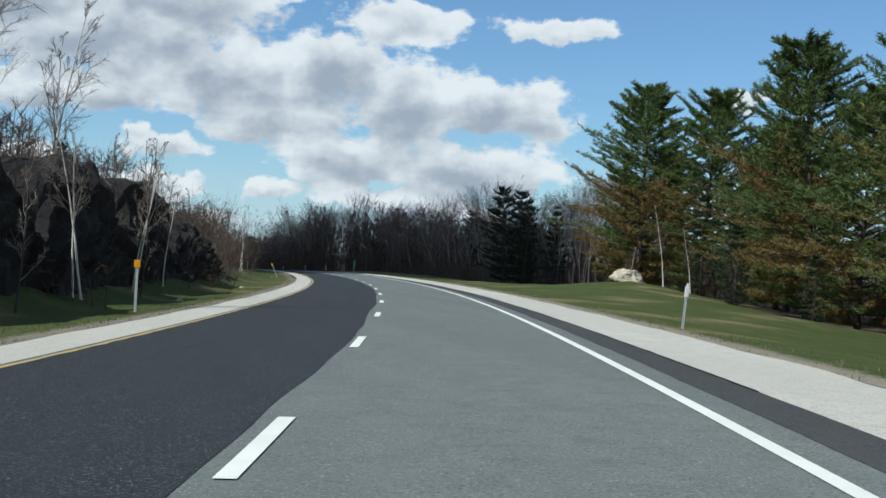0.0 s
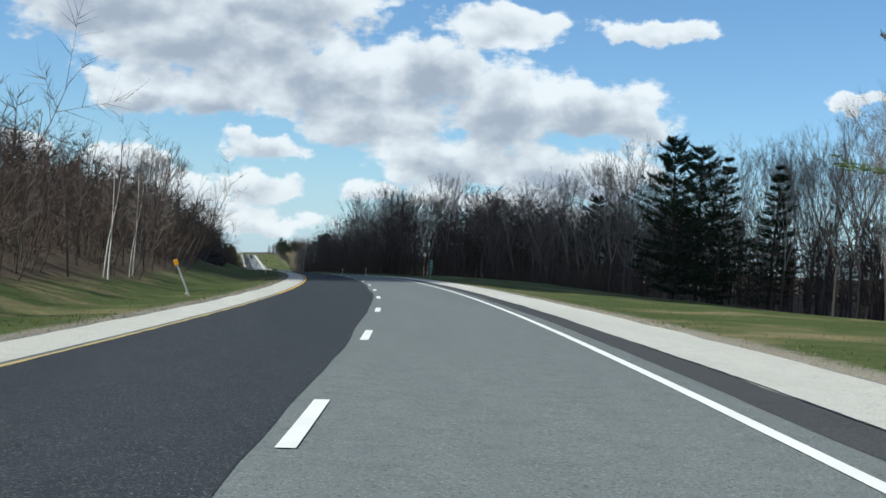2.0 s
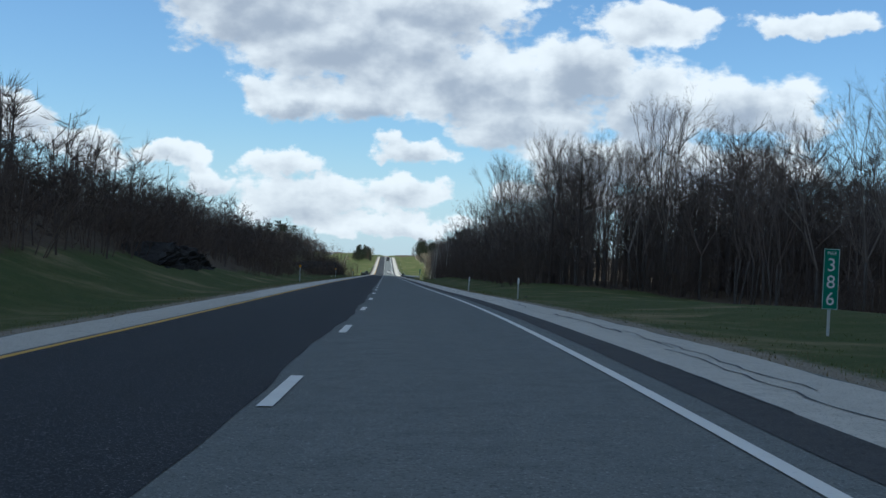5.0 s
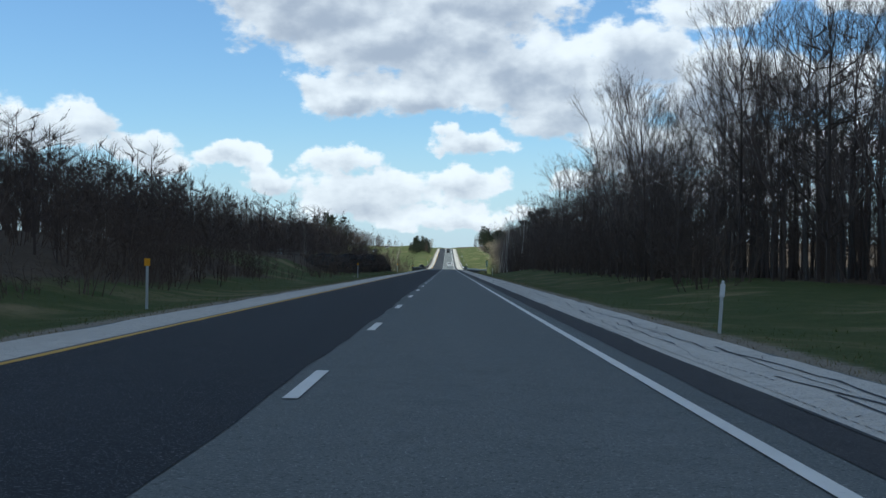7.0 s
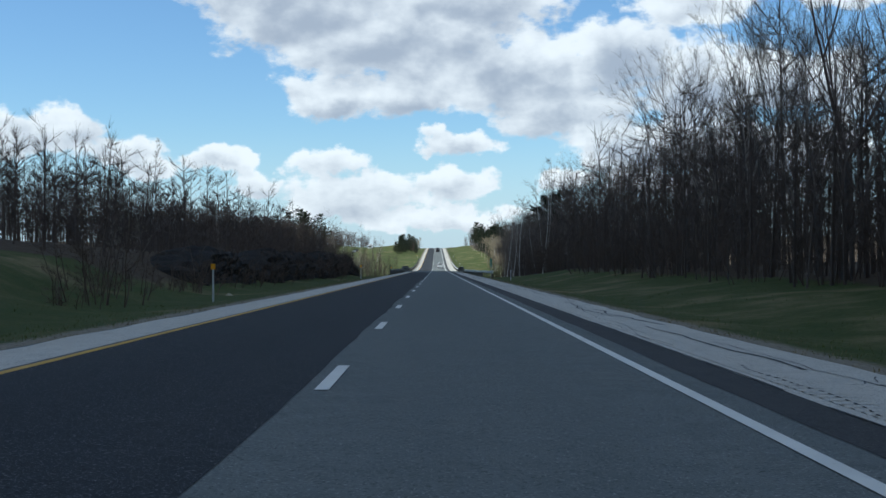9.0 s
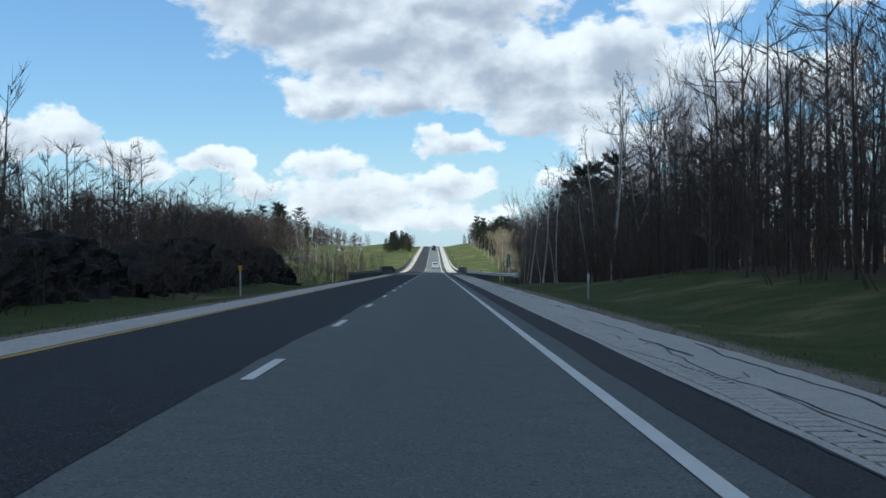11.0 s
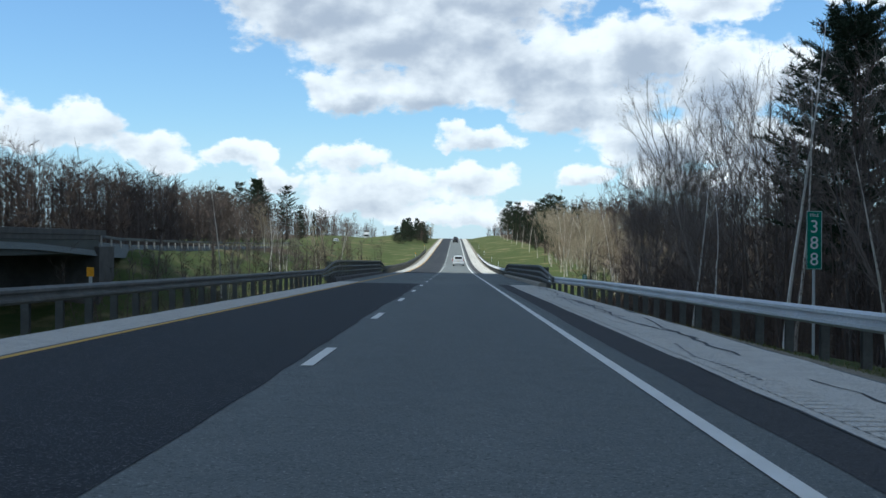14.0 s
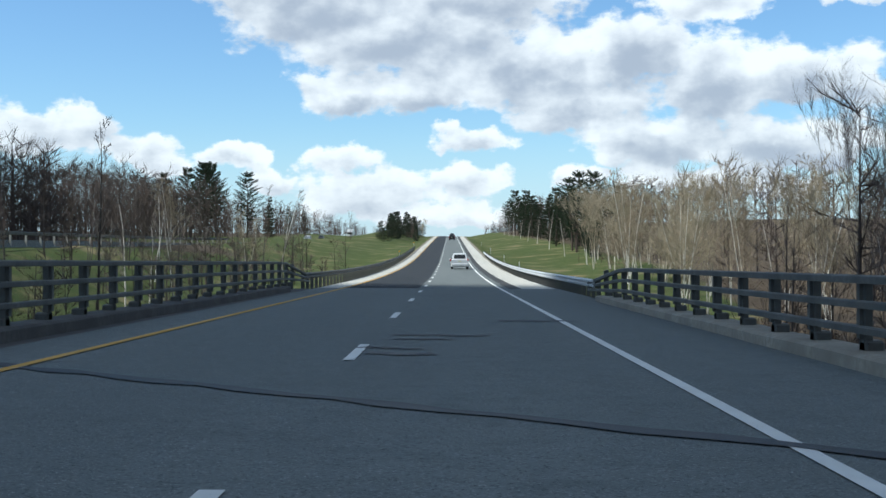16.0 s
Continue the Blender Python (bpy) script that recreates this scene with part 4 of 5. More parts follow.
wood(22, 104, FOREST_R, 1, 8, 1, ("scrub_b", "scrub_a", "sapling"), 0.7, 1.1, 6.0)
wood(100, 158, FOREST_R, 1, 3.6, 1, TALL, 1.18, 1.40, 6.0)
wood(158, 190, FOREST_R, 1, 4.6, 1, TALL, 1.0, 1.18, 6.0)
wood(190, 330, FOREST_R, 1, 5.6, 1, TALL + ("maple_n", "maple_m"), 0.7, 0.88, 6.0)
wood(100, 190, ((-400, 24), (400, 23)), 1, 7, 1, TALL, 1.0, 1.2, 6.0)
wood(190, 330, ((-400, 24), (400, 23)), 1, 10, 1, TALL, 0.8, 0.95, 6.0)
wood(100, 330, FOREST_R, 1, 5.0, 1, POLES, 0.6, 0.95, 4.0)
wood(92, 300, ((-400, 15.2), (130, 15.2), (400, 14.0)), 1, 4.6, 1, ("scrub_a", "scrub_b", "scrub_b", "sapling"), 0.7, 1.1, 3.0)
for s, d, k, sc in ((268, 15.5, "pole_c", 1.0), (276, 16.5, "pole_c", 1.05), (284, 15.8, "birch_b", 1.15), (291, 17.5, "pole_c", 0.95), (299, 18, "birch_b", 1.2), (262, 16.5, "maple_d", 0.95), (255, 17, "maple_a", 1.0),
                    (306, 20, "pine_c", 0.62), (320, 22, "pine_c", 0.75), (344, 21, "pine_c", 0.9), (310, 24, "spruce_a", 0.8), (296, 22, "spruce_a", 0.7), (326, 17, "birch_b", 1.0), (338, 16.5, "pole_c", 0.8)):
    plant(k, s, d, sc, tilt=2)
wood(318, 362, ((-400, 16.8), (500, 17.5)), 1, 3.4, 2, ("maple_n", "maple_m", "pole_a", "maple_d"), 0.86, 1.04, 4.5, tall=1.0)
wood(362, 409, ((-400, 17), (400, 17), (500, 18)), 1, 3.2, 2, ("maple_n", "maple_m", "maple_d"), 1.05, 1.2, 4.5, tall=1.16)
for s, d, sc in ((352, 24, 1.0), (360, 27, 1.1), (334, 25, 0.95)):
    plant("pine_c", s, d, sc * 1.1)
for s, d, k, sc in ((300, 14.6, "pole_c", 0.85), (308, 15.2, "birch_b", 1.2), (315, 14.4, "pole_c", 0.9), (322, 15.0, "birch_b", 1.1), (331, 14.2, "pole_c", 0.8), (345, 14.5, "birch_b", 1.1), (356, 15.5, "pole_c", 0.75)):
    plant(k, s, d, sc, tilt=3)
wood(330, 420, ((-400, 15), (500, 16)), 1, 4, 1, ("scrub_b", "sapling", "scrub_b"), 0.9, 1.3, 4)
for s, d, sc in ((478, 19, 1.1), (488, 20.5, 1.15), (486, 24, 1.0), (497, 22, 1.05), (470, 23, 1.0), (462, 21, 0.95), (452, 19.5, 1.0), (446, 23, 1.1), (505, 24, 1.0), (440, 26, 1.1), (514, 22, 0.9)):
    plant("bud_a", s, d, sc, tilt=2)
for s in range(416, 552, 5):
    plant(random.choice(("bud_a", "bud_b", "bud_b", "birch_b", "bud_b")), s, 20 + random.uniform(0, 9), random.uniform(0.9, 1.18), tilt=random.uniform(-7, 7))
for k in range(46):
    s = 545 + 5.4 * k
    plant(random.choice(("spruce_a", "spruce_a", "pine_c")), s + random.uniform(-2, 2), 22 + random.uniform(0, 6), random.uniform(0.60, 0.80))
    if k % 6 == 3:
        plant("birch_b", s, 20.5, random.uniform(0.8, 1.0), tilt=5)
    if k % 3 == 0:
        plant(random.choice(TALL), s + 2, 31 + random.uniform(0, 6), random.uniform(0.7, 0.9))
for s in range(800, 900, 16):
    plant(random.choice(TALL), s, 24 + random.uniform(0, 8), random.uniform(0.6, 0.8))

# inner side: birches and scrub over the rock cut, scrub bank, hillside wood, the valley
for s, d, k, sc in ((-186, -12.6, "birch_a", 0.95), (-182, -13.5, "birch_b", 0.95), (-174, -12.8, "birch_a", 0.9), (-178, -10.2, "birch_b", 0.72), (-170, -11, "sapling", 1.0), (-166, -12.2, "birch_b", 0.78), (-160, -11.4, "sapling", 1.1), (-157, -12, "sapling", 1.1),
                    (-152, -12.4, "birch_b", 0.6), (-190, -17, "maple_d", 0.55), (-180, -19, "maple_b", 0.55), (-168, -18, "maple_a", 0.5), (-193, -22, "pine_b", 0.45), (-184, -23, "spruce_b", 1.0), (-172, -20, "spruce_b", 0.9), (-150, -18, "spruce_b", 0.7), (-131, -15, "spruce_b", 0.6), (-121, -14.2, "spruce_b", 0.55)):
    plant(k, s, d, sc, tilt=3)
wood(-196, -120, ((-400, -13.0), (400, -12.5)), -1, 4.4, 2, ("scrub_a", "scrub_b", "scrub_c", "sapling"), 0.6, 0.95, 3)
wood(-132, -56, ((-400, -11.4), (-90, -10.6), (-50, -12)), -1, 3.4, 2, ("scrub_a", "scrub_b", "scrub_b", "sapling"), 0.75, 1.15, 3)
for s, d, sc in ((-66, -13.5, 1.1), (-63, -14.2, 1.15), (-70, -14, 0.95), (-58, -15.5, 1.0)):
    plant("maple_n", s, d, sc * 0.62)
wood(-60, 60, ((-400, -11.5), (-10, -13), (100, -14)), -1, 4.8, 2, ("scrub_a", "scrub_b", "scrub_a"), 0.75, 1.1, 4)
wood(-50, 92, ((-400, -26), (0, -28), (100, -29)), -1, 6.0, 2, TALL, 0.36, 0.5, 6, 0.2)
wood(92, 300, ((-400, -29), (150, -32), (290, -30)), -1, 5.0, 2, TALL + ("bud_a", "maple_d", "maple_c"), 0.45, 0.62, 6, 0.3)
wood(74, 122, ((-400, -13), (100, -13.5), (130, -15)), -1, 3.6, 2, ("scrub_b", "scrub_a", "scrub_a", "scrub_b"), 0.65, 0.95, 3.5)
wood(66, 121, ((-400, -10.4), (400, -10.4)), -1, 2.4, 1, ("scrub_c", "scrub_a", "scrub_c"), 0.6, 0.9, 2.5)
wood(30, 70, ((-400, -14), (100, -15)), -1, 4.5, 1, ("scrub_a", "scrub_b"), 0.7, 1.0, 3)
wood(252, 280, ((-400, -11.8), (300, -11.2)), -1, 3.2, 2, ("scrub_b", "scrub_a", "scrub_b"), 0.8, 1.15, 3)
for s in range(396, 528, 7):
    plant(random.choice(("pole_b", "sapling", "sapling", "bud_a", "pole_a")), s + random.uniform(-3, 3), random.uniform(-33, -13), random.uniform(0.7, 1.0), tilt=4)
for s in range(336, 432, 6):
    plant(random.choice(("scrub_b", "scrub_b", "sapling")), s, random.uniform(-28, -11), random.uniform(0.7, 1.05))
for s, d, k, sc in ((-183, -9.0, "birch_a", 0.62), (-175, -9.2, "birch_a", 0.58), (-167, -9.4, "birch_b", 0.6), (-101, -10.4, "birch_a", 0.5), (-95, -10.6, "birch_a", 0.48), (-190, -8.7, "sapling", 0.8), (-184, -8.4, "scrub_c", 0.8), (-176, -8.6, "sapling", 0.95), (-172, -8.9, "scrub_c", 0.7), (-163, -8.8, "sapling", 0.85), (-155, -9.0, "scrub_c", 0.8), (-147, -9.2, "scrub_c", 0.9)):
    plant(k, s, d, sc, tilt=5)
wood(142, 272, ((-400, -10.6), (400, -10.4)), -1, 3.4, 1, ("scrub_c", "scrub_c", "scrub_a"), 0.6, 0.95, 1.6)
wood(156, 288, ((-400, -12.4), (400, -12.2)), -1, 4.4, 1, ("scrub_a", "scrub_b", "scrub_c", "sapling"), 0.6, 0.9, 3)
plant("pole_a", 190, -19, 0.62), plant("pole_b", 196, -20, 0.6)
for s, d, k, sc in ((500, -19.1, "birch_a", 1.15), (466, -23.5, "birch_b", 1.25), (437, -20, "birch_b", 1.3), (424, -25, "pole_c", 0.85), (445, -20.5, "birch_b", 1.1), (455, -27, "pole_b", 0.8), (474, -27, "birch_a", 0.9), (486, -25, "pole_b", 0.7), (440, -29, "pole_a", 0.8), (462, -30, "maple_c", 0.7), (478, -31, "maple_c", 0.65), (494, -29, "pole_b", 0.75),
                    (418, -28, "pole_a", 0.7), (410, -24, "sapling", 1.1), (436, -17, "sapling", 1.0), (512, -26, "sapling", 1.0),
                    (700, -56, "pine_c", 1.0), (640, -56, "pine_c", 0.95), (655, -58, "pine_c", 1.0), (670, -60, "pine_c", 0.95), (765, -60, "spruce_a", 1.0), (790, -62, "spruce_a", 0.8), (696, -64, "pine_c", 1.1), (684, -70, "pine_c", 1.0), (676, -74, "pine_c", 0.9), (640, -70, "spruce_a", 1.0), (650, -67, "pine_c", 0.75), (630, -76, "spruce_a", 0.9)):
    plant(k, s, d, sc, tilt=3)
wood(300, 640, ((-400, -54), (400, -54), (700, -60)), -1, 7, 2, POLES + TALL + TALL, 0.8, 1.05, 7)
wood(640, 1000, ((600, -60), (1000, -58)), -1, 13, 1, POLES + TALL + ("spruce_a",), 0.7, 0.9, 8)
for k in range(26):
    s = 700 + 6.2 * k
    plant("spruce_b", s, -19 + 7 * k / 26 + random.uniform(-2.5, 2.5), random.uniform(0.9, 1.25) * (0.8 + 0.45 * math.sin(3.1 * k / 26)), sink=0.3)
for k in range(18):
    plant(random.choice(("spruce_b", "spruce_b", "scrub_b")), 735 + 3.2 * k + random.uniform(-2, 2), random.uniform(-20, -9.5), random.uniform(0.85, 1.2), sink=0.3)
for s, d in ((826, -12), (840, -10), (852, -14)):
    plant("bud_a", s, d, 0.7)
for s, d in ((690, -26), (704, -27)):
    plant("pole_a", s, d, 0.62)


def far_wood(name, label, s0, s1, d0, d1, count, hmin, hmax, seed, sub=2, fine=0.045, thick=0.06):
    """Distant wood: many small thin crowns in one object."""
    random.seed(seed)
    t = Tubes()
    for k in range(count):
        s, d = random.uniform(s0, s1), random.uniform(d0, d1)
        p = ground(s, d)
        h = random.uniform(hmin, hmax)
        top = p + Vector((random.uniform(-0.4, 0.4), random.uniform(-0.4, 0.4), h))
        t.tube([p, p.lerp(top, 0.5), top], [min(0.16, h * 0.012), h * 0.007, 0.015], 3)
        for j in range(20):
            a = p.lerp(top, random.uniform(0.12, 0.98))
            v = Vector((random.gauss(0, 1), random.gauss(0, 1), random.uniform(0.0, 1.5))).normalized()
            b = a + v * h * random.uniform(0.10, 0.22)
            t.twig(a, b, thick)
            for q in range(sub):
                c = a.lerp(b, random.uniform(0.2, 0.95))
                t.sliver(c, c + (v + Vector((random.gauss(0, 0.5), random.gauss(0, 0.5), 0.4))).normalized() * h * random.uniform(0.08, 0.16), fine)
    ob = new(name, t.mesh(name, M["far_wood"]))
    tagged(ob, label, "woodland", kind="stuff")


far_wood("distant_wood", "grey-brown leafless wood on the far ridge", 900, 1500, 30, 130, 380, 9, 15, 5, 4, 0.06)
far_wood("distant_wood", "grey-brown leafless wood beyond the median", 900, 1500, -150, -62, 260, 9, 14, 6, 4, 0.06)
far_wood("distant_wood", "grey leafless wood on the low ground beyond", -120, 420, 120, 260, 360, 4, 7, 12, 5, 0.05)
far_wood("hillside_wood", "leafless wood covering the hillside", -220, 300, -70, -31, 400, 7, 10, 7, 8, 0.03)
far_wood("hillside_wood", "leafless wood behind the verge trees", 92, 175, 40, 100, 420, 13, 19, 8, 8, 0.035)
far_wood("hillside_wood", "thin leafless wood beyond the grass", 24, 92, 50, 110, 130, 10, 15, 32, 8, 0.03)
far_wood("hillside_wood", "leafless wood behind the roadside trees", 100, 420, 22, 50, 360, 12, 18, 11, 8, 0.028)
far_wood("hillside_wood", "leafless wood along the far carriageway", 300, 900, -110, -58, 300, 9, 14, 9, 6, 0.05)
far_wood("hillside_wood", "leafless wood behind the valley", 420, 900, 30, 80, 200, 9, 13, 10, 6, 0.05)
far_wood("hillside_wood", "dense brown young growth on the bank", 10, 122, -44, -13, 420, 3.6, 6.6, 21, 11, 0.013, 0.013)
far_wood("hillside_wood", "dense brown young growth above the low ledges", 158, 296, -46, -14, 320, 4.0, 7.0, 22, 11, 0.013, 0.013)
far_wood("hillside_wood", "dark leafless wood beside the opposite carriageway", 400, 640, -82, -50, 340, 9.5, 13.5, 23, 9, 0.035, 0.04)
far_wood("hillside_wood", "thin young growth in the hollow between the carriageways", 396, 520, -34, -12, 110, 3.0, 6.5, 24, 13, 0.010, 0.010)
far_wood("hillside_wood", "brown undergrowth among the roadside trees", 104, 412, 15.0, 25, 820, 3.0, 9.0, 25, 13, 0.010, 0.010)
far_wood("hillside_wood", "grey young growth by the river bank", 425, 560, 20, 36, 24, 2.5, 4.5, 26, 13, 0.011, 0.010)
far_wood("hillside_wood", "brown undergrowth below the grown trees", 86, 122, 30, 62, 380, 4.0, 11.0, 27, 13, 0.013, 0.013)
far_wood("hillside_wood", "low brown brush between the grown trees", 20, 86, 38, 62, 130, 2.0, 4.5, 33, 13, 0.012, 0.010)
far_wood("hillside_wood", "dense brown young growth over the cut", -60, 12, -44, -13, 220, 3.4, 6.2, 28, 11, 0.013, 0.013)
far_wood("hillside_wood", "brown undergrowth behind the grass gap", 108, 180, -54, -24, 340, 4.0, 7.5, 29, 12, 0.012, 0.013)
far_wood("hillside_wood", "shaded brown undergrowth behind the pines", -215, -60, 34, 70, 460, 3.0, 8.0, 31, 13, 0.014, 0.013)
far_wood("hillside_wood", "brown undergrowth round the dark pines", -92, -34, 33, 62, 260, 4.0, 9.0, 34, 12, 0.014, 0.013)
far_wood("hillside_wood", "dark brush below the wood across the median", 390, 640, -82, -49, 320, 3.0, 6.5, 35, 10, 0.022, 0.02)
far_wood("hillside_wood", "brown brush over the rock cut", -205, -70, -22, -10.6, 240, 2.0, 4.5, 30, 11, 0.010, 0.010)

# ---- rock cuts and boulder ----


def outcrop(s0, s1, foot, height, seed, label):
    """A broken ledge: front face, brow and back, with blocky ledges."""
    n = max(8, int((s1 - s0) / 0.4))
    key = ((0.0, 0.0, -0.6), (0.1, 0.05, 0.10), (0.25, 0.35, 0.28), (0.38, 0.30, 0.45), (0.5, 0.7, 0.62), (0.6, 0.75, 0.80), (0.7, 1.3, 0.97), (0.8, 2.4, 1.0), (0.9, 4.0, 0.9), (0.97, 5.2, 0.3), (1.0, 5.6, -0.6))
    m = 26
    vs, fs = [], []
    for i in range(n + 1):
        s = s0 + (s1 - s0) * i / n
        env = min(1.0, 0.35 + 2.6 * min(i, n - i) / n) if 0 < i < n else 0.15
        step = 0.5 + 0.5 * noise.noise(Vector((round(s * 0.45) * 1.7, seed, 0)))
        h = height * env * (0.72 + 0.45 * step)
        for j in range(m):
            k = j / (m - 1)
            x, z = lerp_table(tuple((a, b) for a, b, c in key), k), lerp_table(tuple((a, c) for a, b, c in key), k)
            q = Vector((s * 0.55, k * 9.0, seed * 3.1))
            block = noise.noise(Vector((round(s * 0.9) * 1.3, round(k * 11) * 2.1, seed)))
            jag = (noise.noise(q) * 0.8 + noise.noise(q * 2.9) * 0.45 + noise.noise(q * 7.3) * 0.22 + block * 0.5) * (0 < j < m - 2)
            p = road(s + noise.noise(q + Vector((9, 0, 0))) * 0.2, foot - x + jag * 0.6)
            p.z = ground_z(s, foot) + (z * h if z > 0 else z) + jag * 0.28 * (j > 2)
            vs.append(p)
    for i in range(n):
        for j in range(m - 1):
            a = i * m + j
            fs.append((a, a + m, a + m + 1, a + 1))
    for i in (0, n):
        fs.append(tuple(i * m + j for j in range(m)) if i else tuple(i * m + j for j in range(m))[::-1])
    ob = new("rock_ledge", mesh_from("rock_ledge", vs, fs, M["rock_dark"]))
    return tagged(ob, label, "rock")


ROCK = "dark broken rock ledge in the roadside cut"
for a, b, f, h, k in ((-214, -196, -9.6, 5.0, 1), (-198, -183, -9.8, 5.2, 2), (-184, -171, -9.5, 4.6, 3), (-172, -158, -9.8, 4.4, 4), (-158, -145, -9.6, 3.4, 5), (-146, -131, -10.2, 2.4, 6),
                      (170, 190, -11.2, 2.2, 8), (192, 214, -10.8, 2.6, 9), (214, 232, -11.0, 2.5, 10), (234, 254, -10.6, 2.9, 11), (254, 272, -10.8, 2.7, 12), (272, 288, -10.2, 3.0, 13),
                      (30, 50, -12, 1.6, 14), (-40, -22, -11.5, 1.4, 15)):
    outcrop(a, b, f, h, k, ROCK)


def lump(name, label, m, size, seed, mat):
    bm = bmesh.new()
    bmesh.ops.create_icosphere(bm, subdivisions=4, radius=1.0)
    for v in bm.verts:
        q = v.co * 1.1 + Vector((seed, 0, 0))
        cut = 1.0
        for ax in ((0.9, 0.2, 0.4), (-0.6, 0.7, 0.4), (-0.2, -0.9, 0.35), (0.3, 0.3, 0.9), (0.7, -0.6, 0.5), (-0.8, -0.3, 0.6), (0.1, 0.95, 0.3), (-0.3, 0.1, 0.95)):
            a = Vector(ax).normalized()
            dd = v.co.dot(a)
            if dd > 0.72:
                cut = min(cut, 0.72 / dd)
        k = cut * (1 + 0.20 * noise.noise(q * 1.6) + 0.12 * noise.noise(q * 4.3) + 0.05 * noise.noise(q * 11))
        v.co = Vector((v.co.x * size[0] * k, v.co.y * size[1] * k, max(-0.35, v.co.z * k) * size[2]))
    me = bpy.data.meshes.new(name)
    bm.to_mesh(me)
    bm.free()
    me.materials.append(mat)
    ob = new(name, me)
    ob.matrix_basis = m
    return tagged(ob, label, "boulder")


p = ground(-123, 21.6)
lump("boulder", "large pale cream boulder on a grassy mound", pose(p.x, p.y, p.z + 0.22, 4, 8, -10), (1.5, 1.1, 0.95), 3, M["rock_pale"])
for s, d, r in ((-176, -7.2, 0.16), (-150, -7.6, 0.2), (160, -8.3, 0.18), (34, 9.2, 0.14), (282, 14.5, 0.25), (-100, -7.4, 0.13), (246, 12.8, 0.3), (-40, 8.6, 0.12)):
    p = ground(s, d)
    lump("stone", "small grey stone lying in grass", pose(p.x, p.y, p.z, 0, 0, s), (r, r * 0.8, r * 0.7), s, M["rock_pale"] if d < 0 else M["concrete_dark"])

# ---- delineators and mile markers ----


def delineator(side_d, amber):
    t = thing("delineator_post", "grey roadside post with amber reflector plate" if amber else "grey roadside post with white reflector head", "marker post", group="roadside delineators")
    h = 1.42 if amber else 1.08
    bm = bmesh.new()
    for x0, x1, y0, y1 in ((-0.035, 0.035, 0.0, 0.008), (-0.035, -0.027, 0.0, 0.03), (0.027, 0.035, 0.0, 0.03)):
        box(bm, x0, x1, y0, y1, -0.4, h - 0.12)
    part("post", bm, M["galv"], t)
    if amber:
        part("reflector", box_bm(-0.085, 0.085, -0.012, 0.0, h - 0.21, h, bevel=0.004), M["amber"], t, "amber reflector plate")
    else:
        part("reflector", box_bm(-0.055, 0.055, -0.02, 0.02, h - 0.30, h - 0.02, bevel=0.012), M["sign_white"], t, "white reflector head")
        part("cap", box_bm(-0.03, 0.03, -0.012, 0.012, h - 0.02, h + 0.05, bevel=0.006), M["sign_white"], t)
    return t


def face(s, d, lean=0.0, h=0.0, yaw=0.0):
    """Pose of a roadside thing that faces the oncoming driver."""
    p = ground(s, d, h)
    return pose(p.x, p.y, p.z, 0, lean, math.degrees(heading(s)) + yaw)


amber_post, white_post = delineator(-1, True), delineator(1, False)
first = True
for s, d, lean in ((-186.5, -6.6, 0), (-103, -6.9, -24), (-16.5, -7.2, 0), (66, -6.9, 0), (150, -7.2, 0), (232, -6.75, 0), (313, -6.6, 0), (560, -7.2, 0), (640, -7.2, 0)):
    m = face(s, d, lean)
    if first:
        amber_post.matrix_basis, first = m, False
    else:
        copy_thing(amber_post, m)
first = True
for s, d, lean in ((-190, 7.6, 4), (24, 7.6, 0), (58, 7.3, 3), (229, 8.8, 0), (500, 9.4, 0), (540, 9.4, 0), (590, 9.0, 0), (660, 9.0, 0)):
    m = face(s, d, lean)
    if first:
        white_post.matrix_basis, first = m, False
    else:
        copy_thing(white_post, m)


def text_part(body, size, x, z, mat, parent, y=-0.016):
    cu = bpy.data.curves.new("numeral", "FONT")
    cu.body, cu.size, cu.align_x, cu.align_y, cu.extrude = body, size, "CENTER", "CENTER", 0.002
    cu.materials.append(mat)
    ob = new("numeral", cu)
    ob.parent = parent
    ob.matrix_basis = pose(x, y, z, 90, 0, 0)
    return ob


def mile_marker(s, d, digits, base):
    t = thing("mile_marker", "tall green mile marker sign with white numerals on a steel post", "road sign", face(s, d, 0, base))
    part("post", box_bm(-0.03, 0.03, 0.004, 0.05, -0.7 - base, 2.0), M["galv"], t)
    panel = part("panel", box_bm(-0.19, 0.19, -0.008, 0.0, 0.62, 2.06, bevel=0.003), M["sign_green"], t, "green reflective panel")
    bm = bmesh.new()
    for x0, x1, z0, z1 in ((-0.185, -0.175, 0.63, 2.05), (0.175, 0.185, 0.63, 2.05), (-0.175, 0.175, 0.63, 0.64), (-0.175, 0.175, 2.04, 2.05)):
        box(bm, x0, x1, -0.013, -0.009, z0, z1)
    part("border", bm, M["sign_white"], panel, "thin white border")
    text_part("MILE", 0.11, 0, 1.95, M["sign_white"], panel)
    for k, c in enumerate(digits):
        text_part(c, 0.44, 0, 1.66 - 0.40 * k, M["sign_white"], panel)
    return t


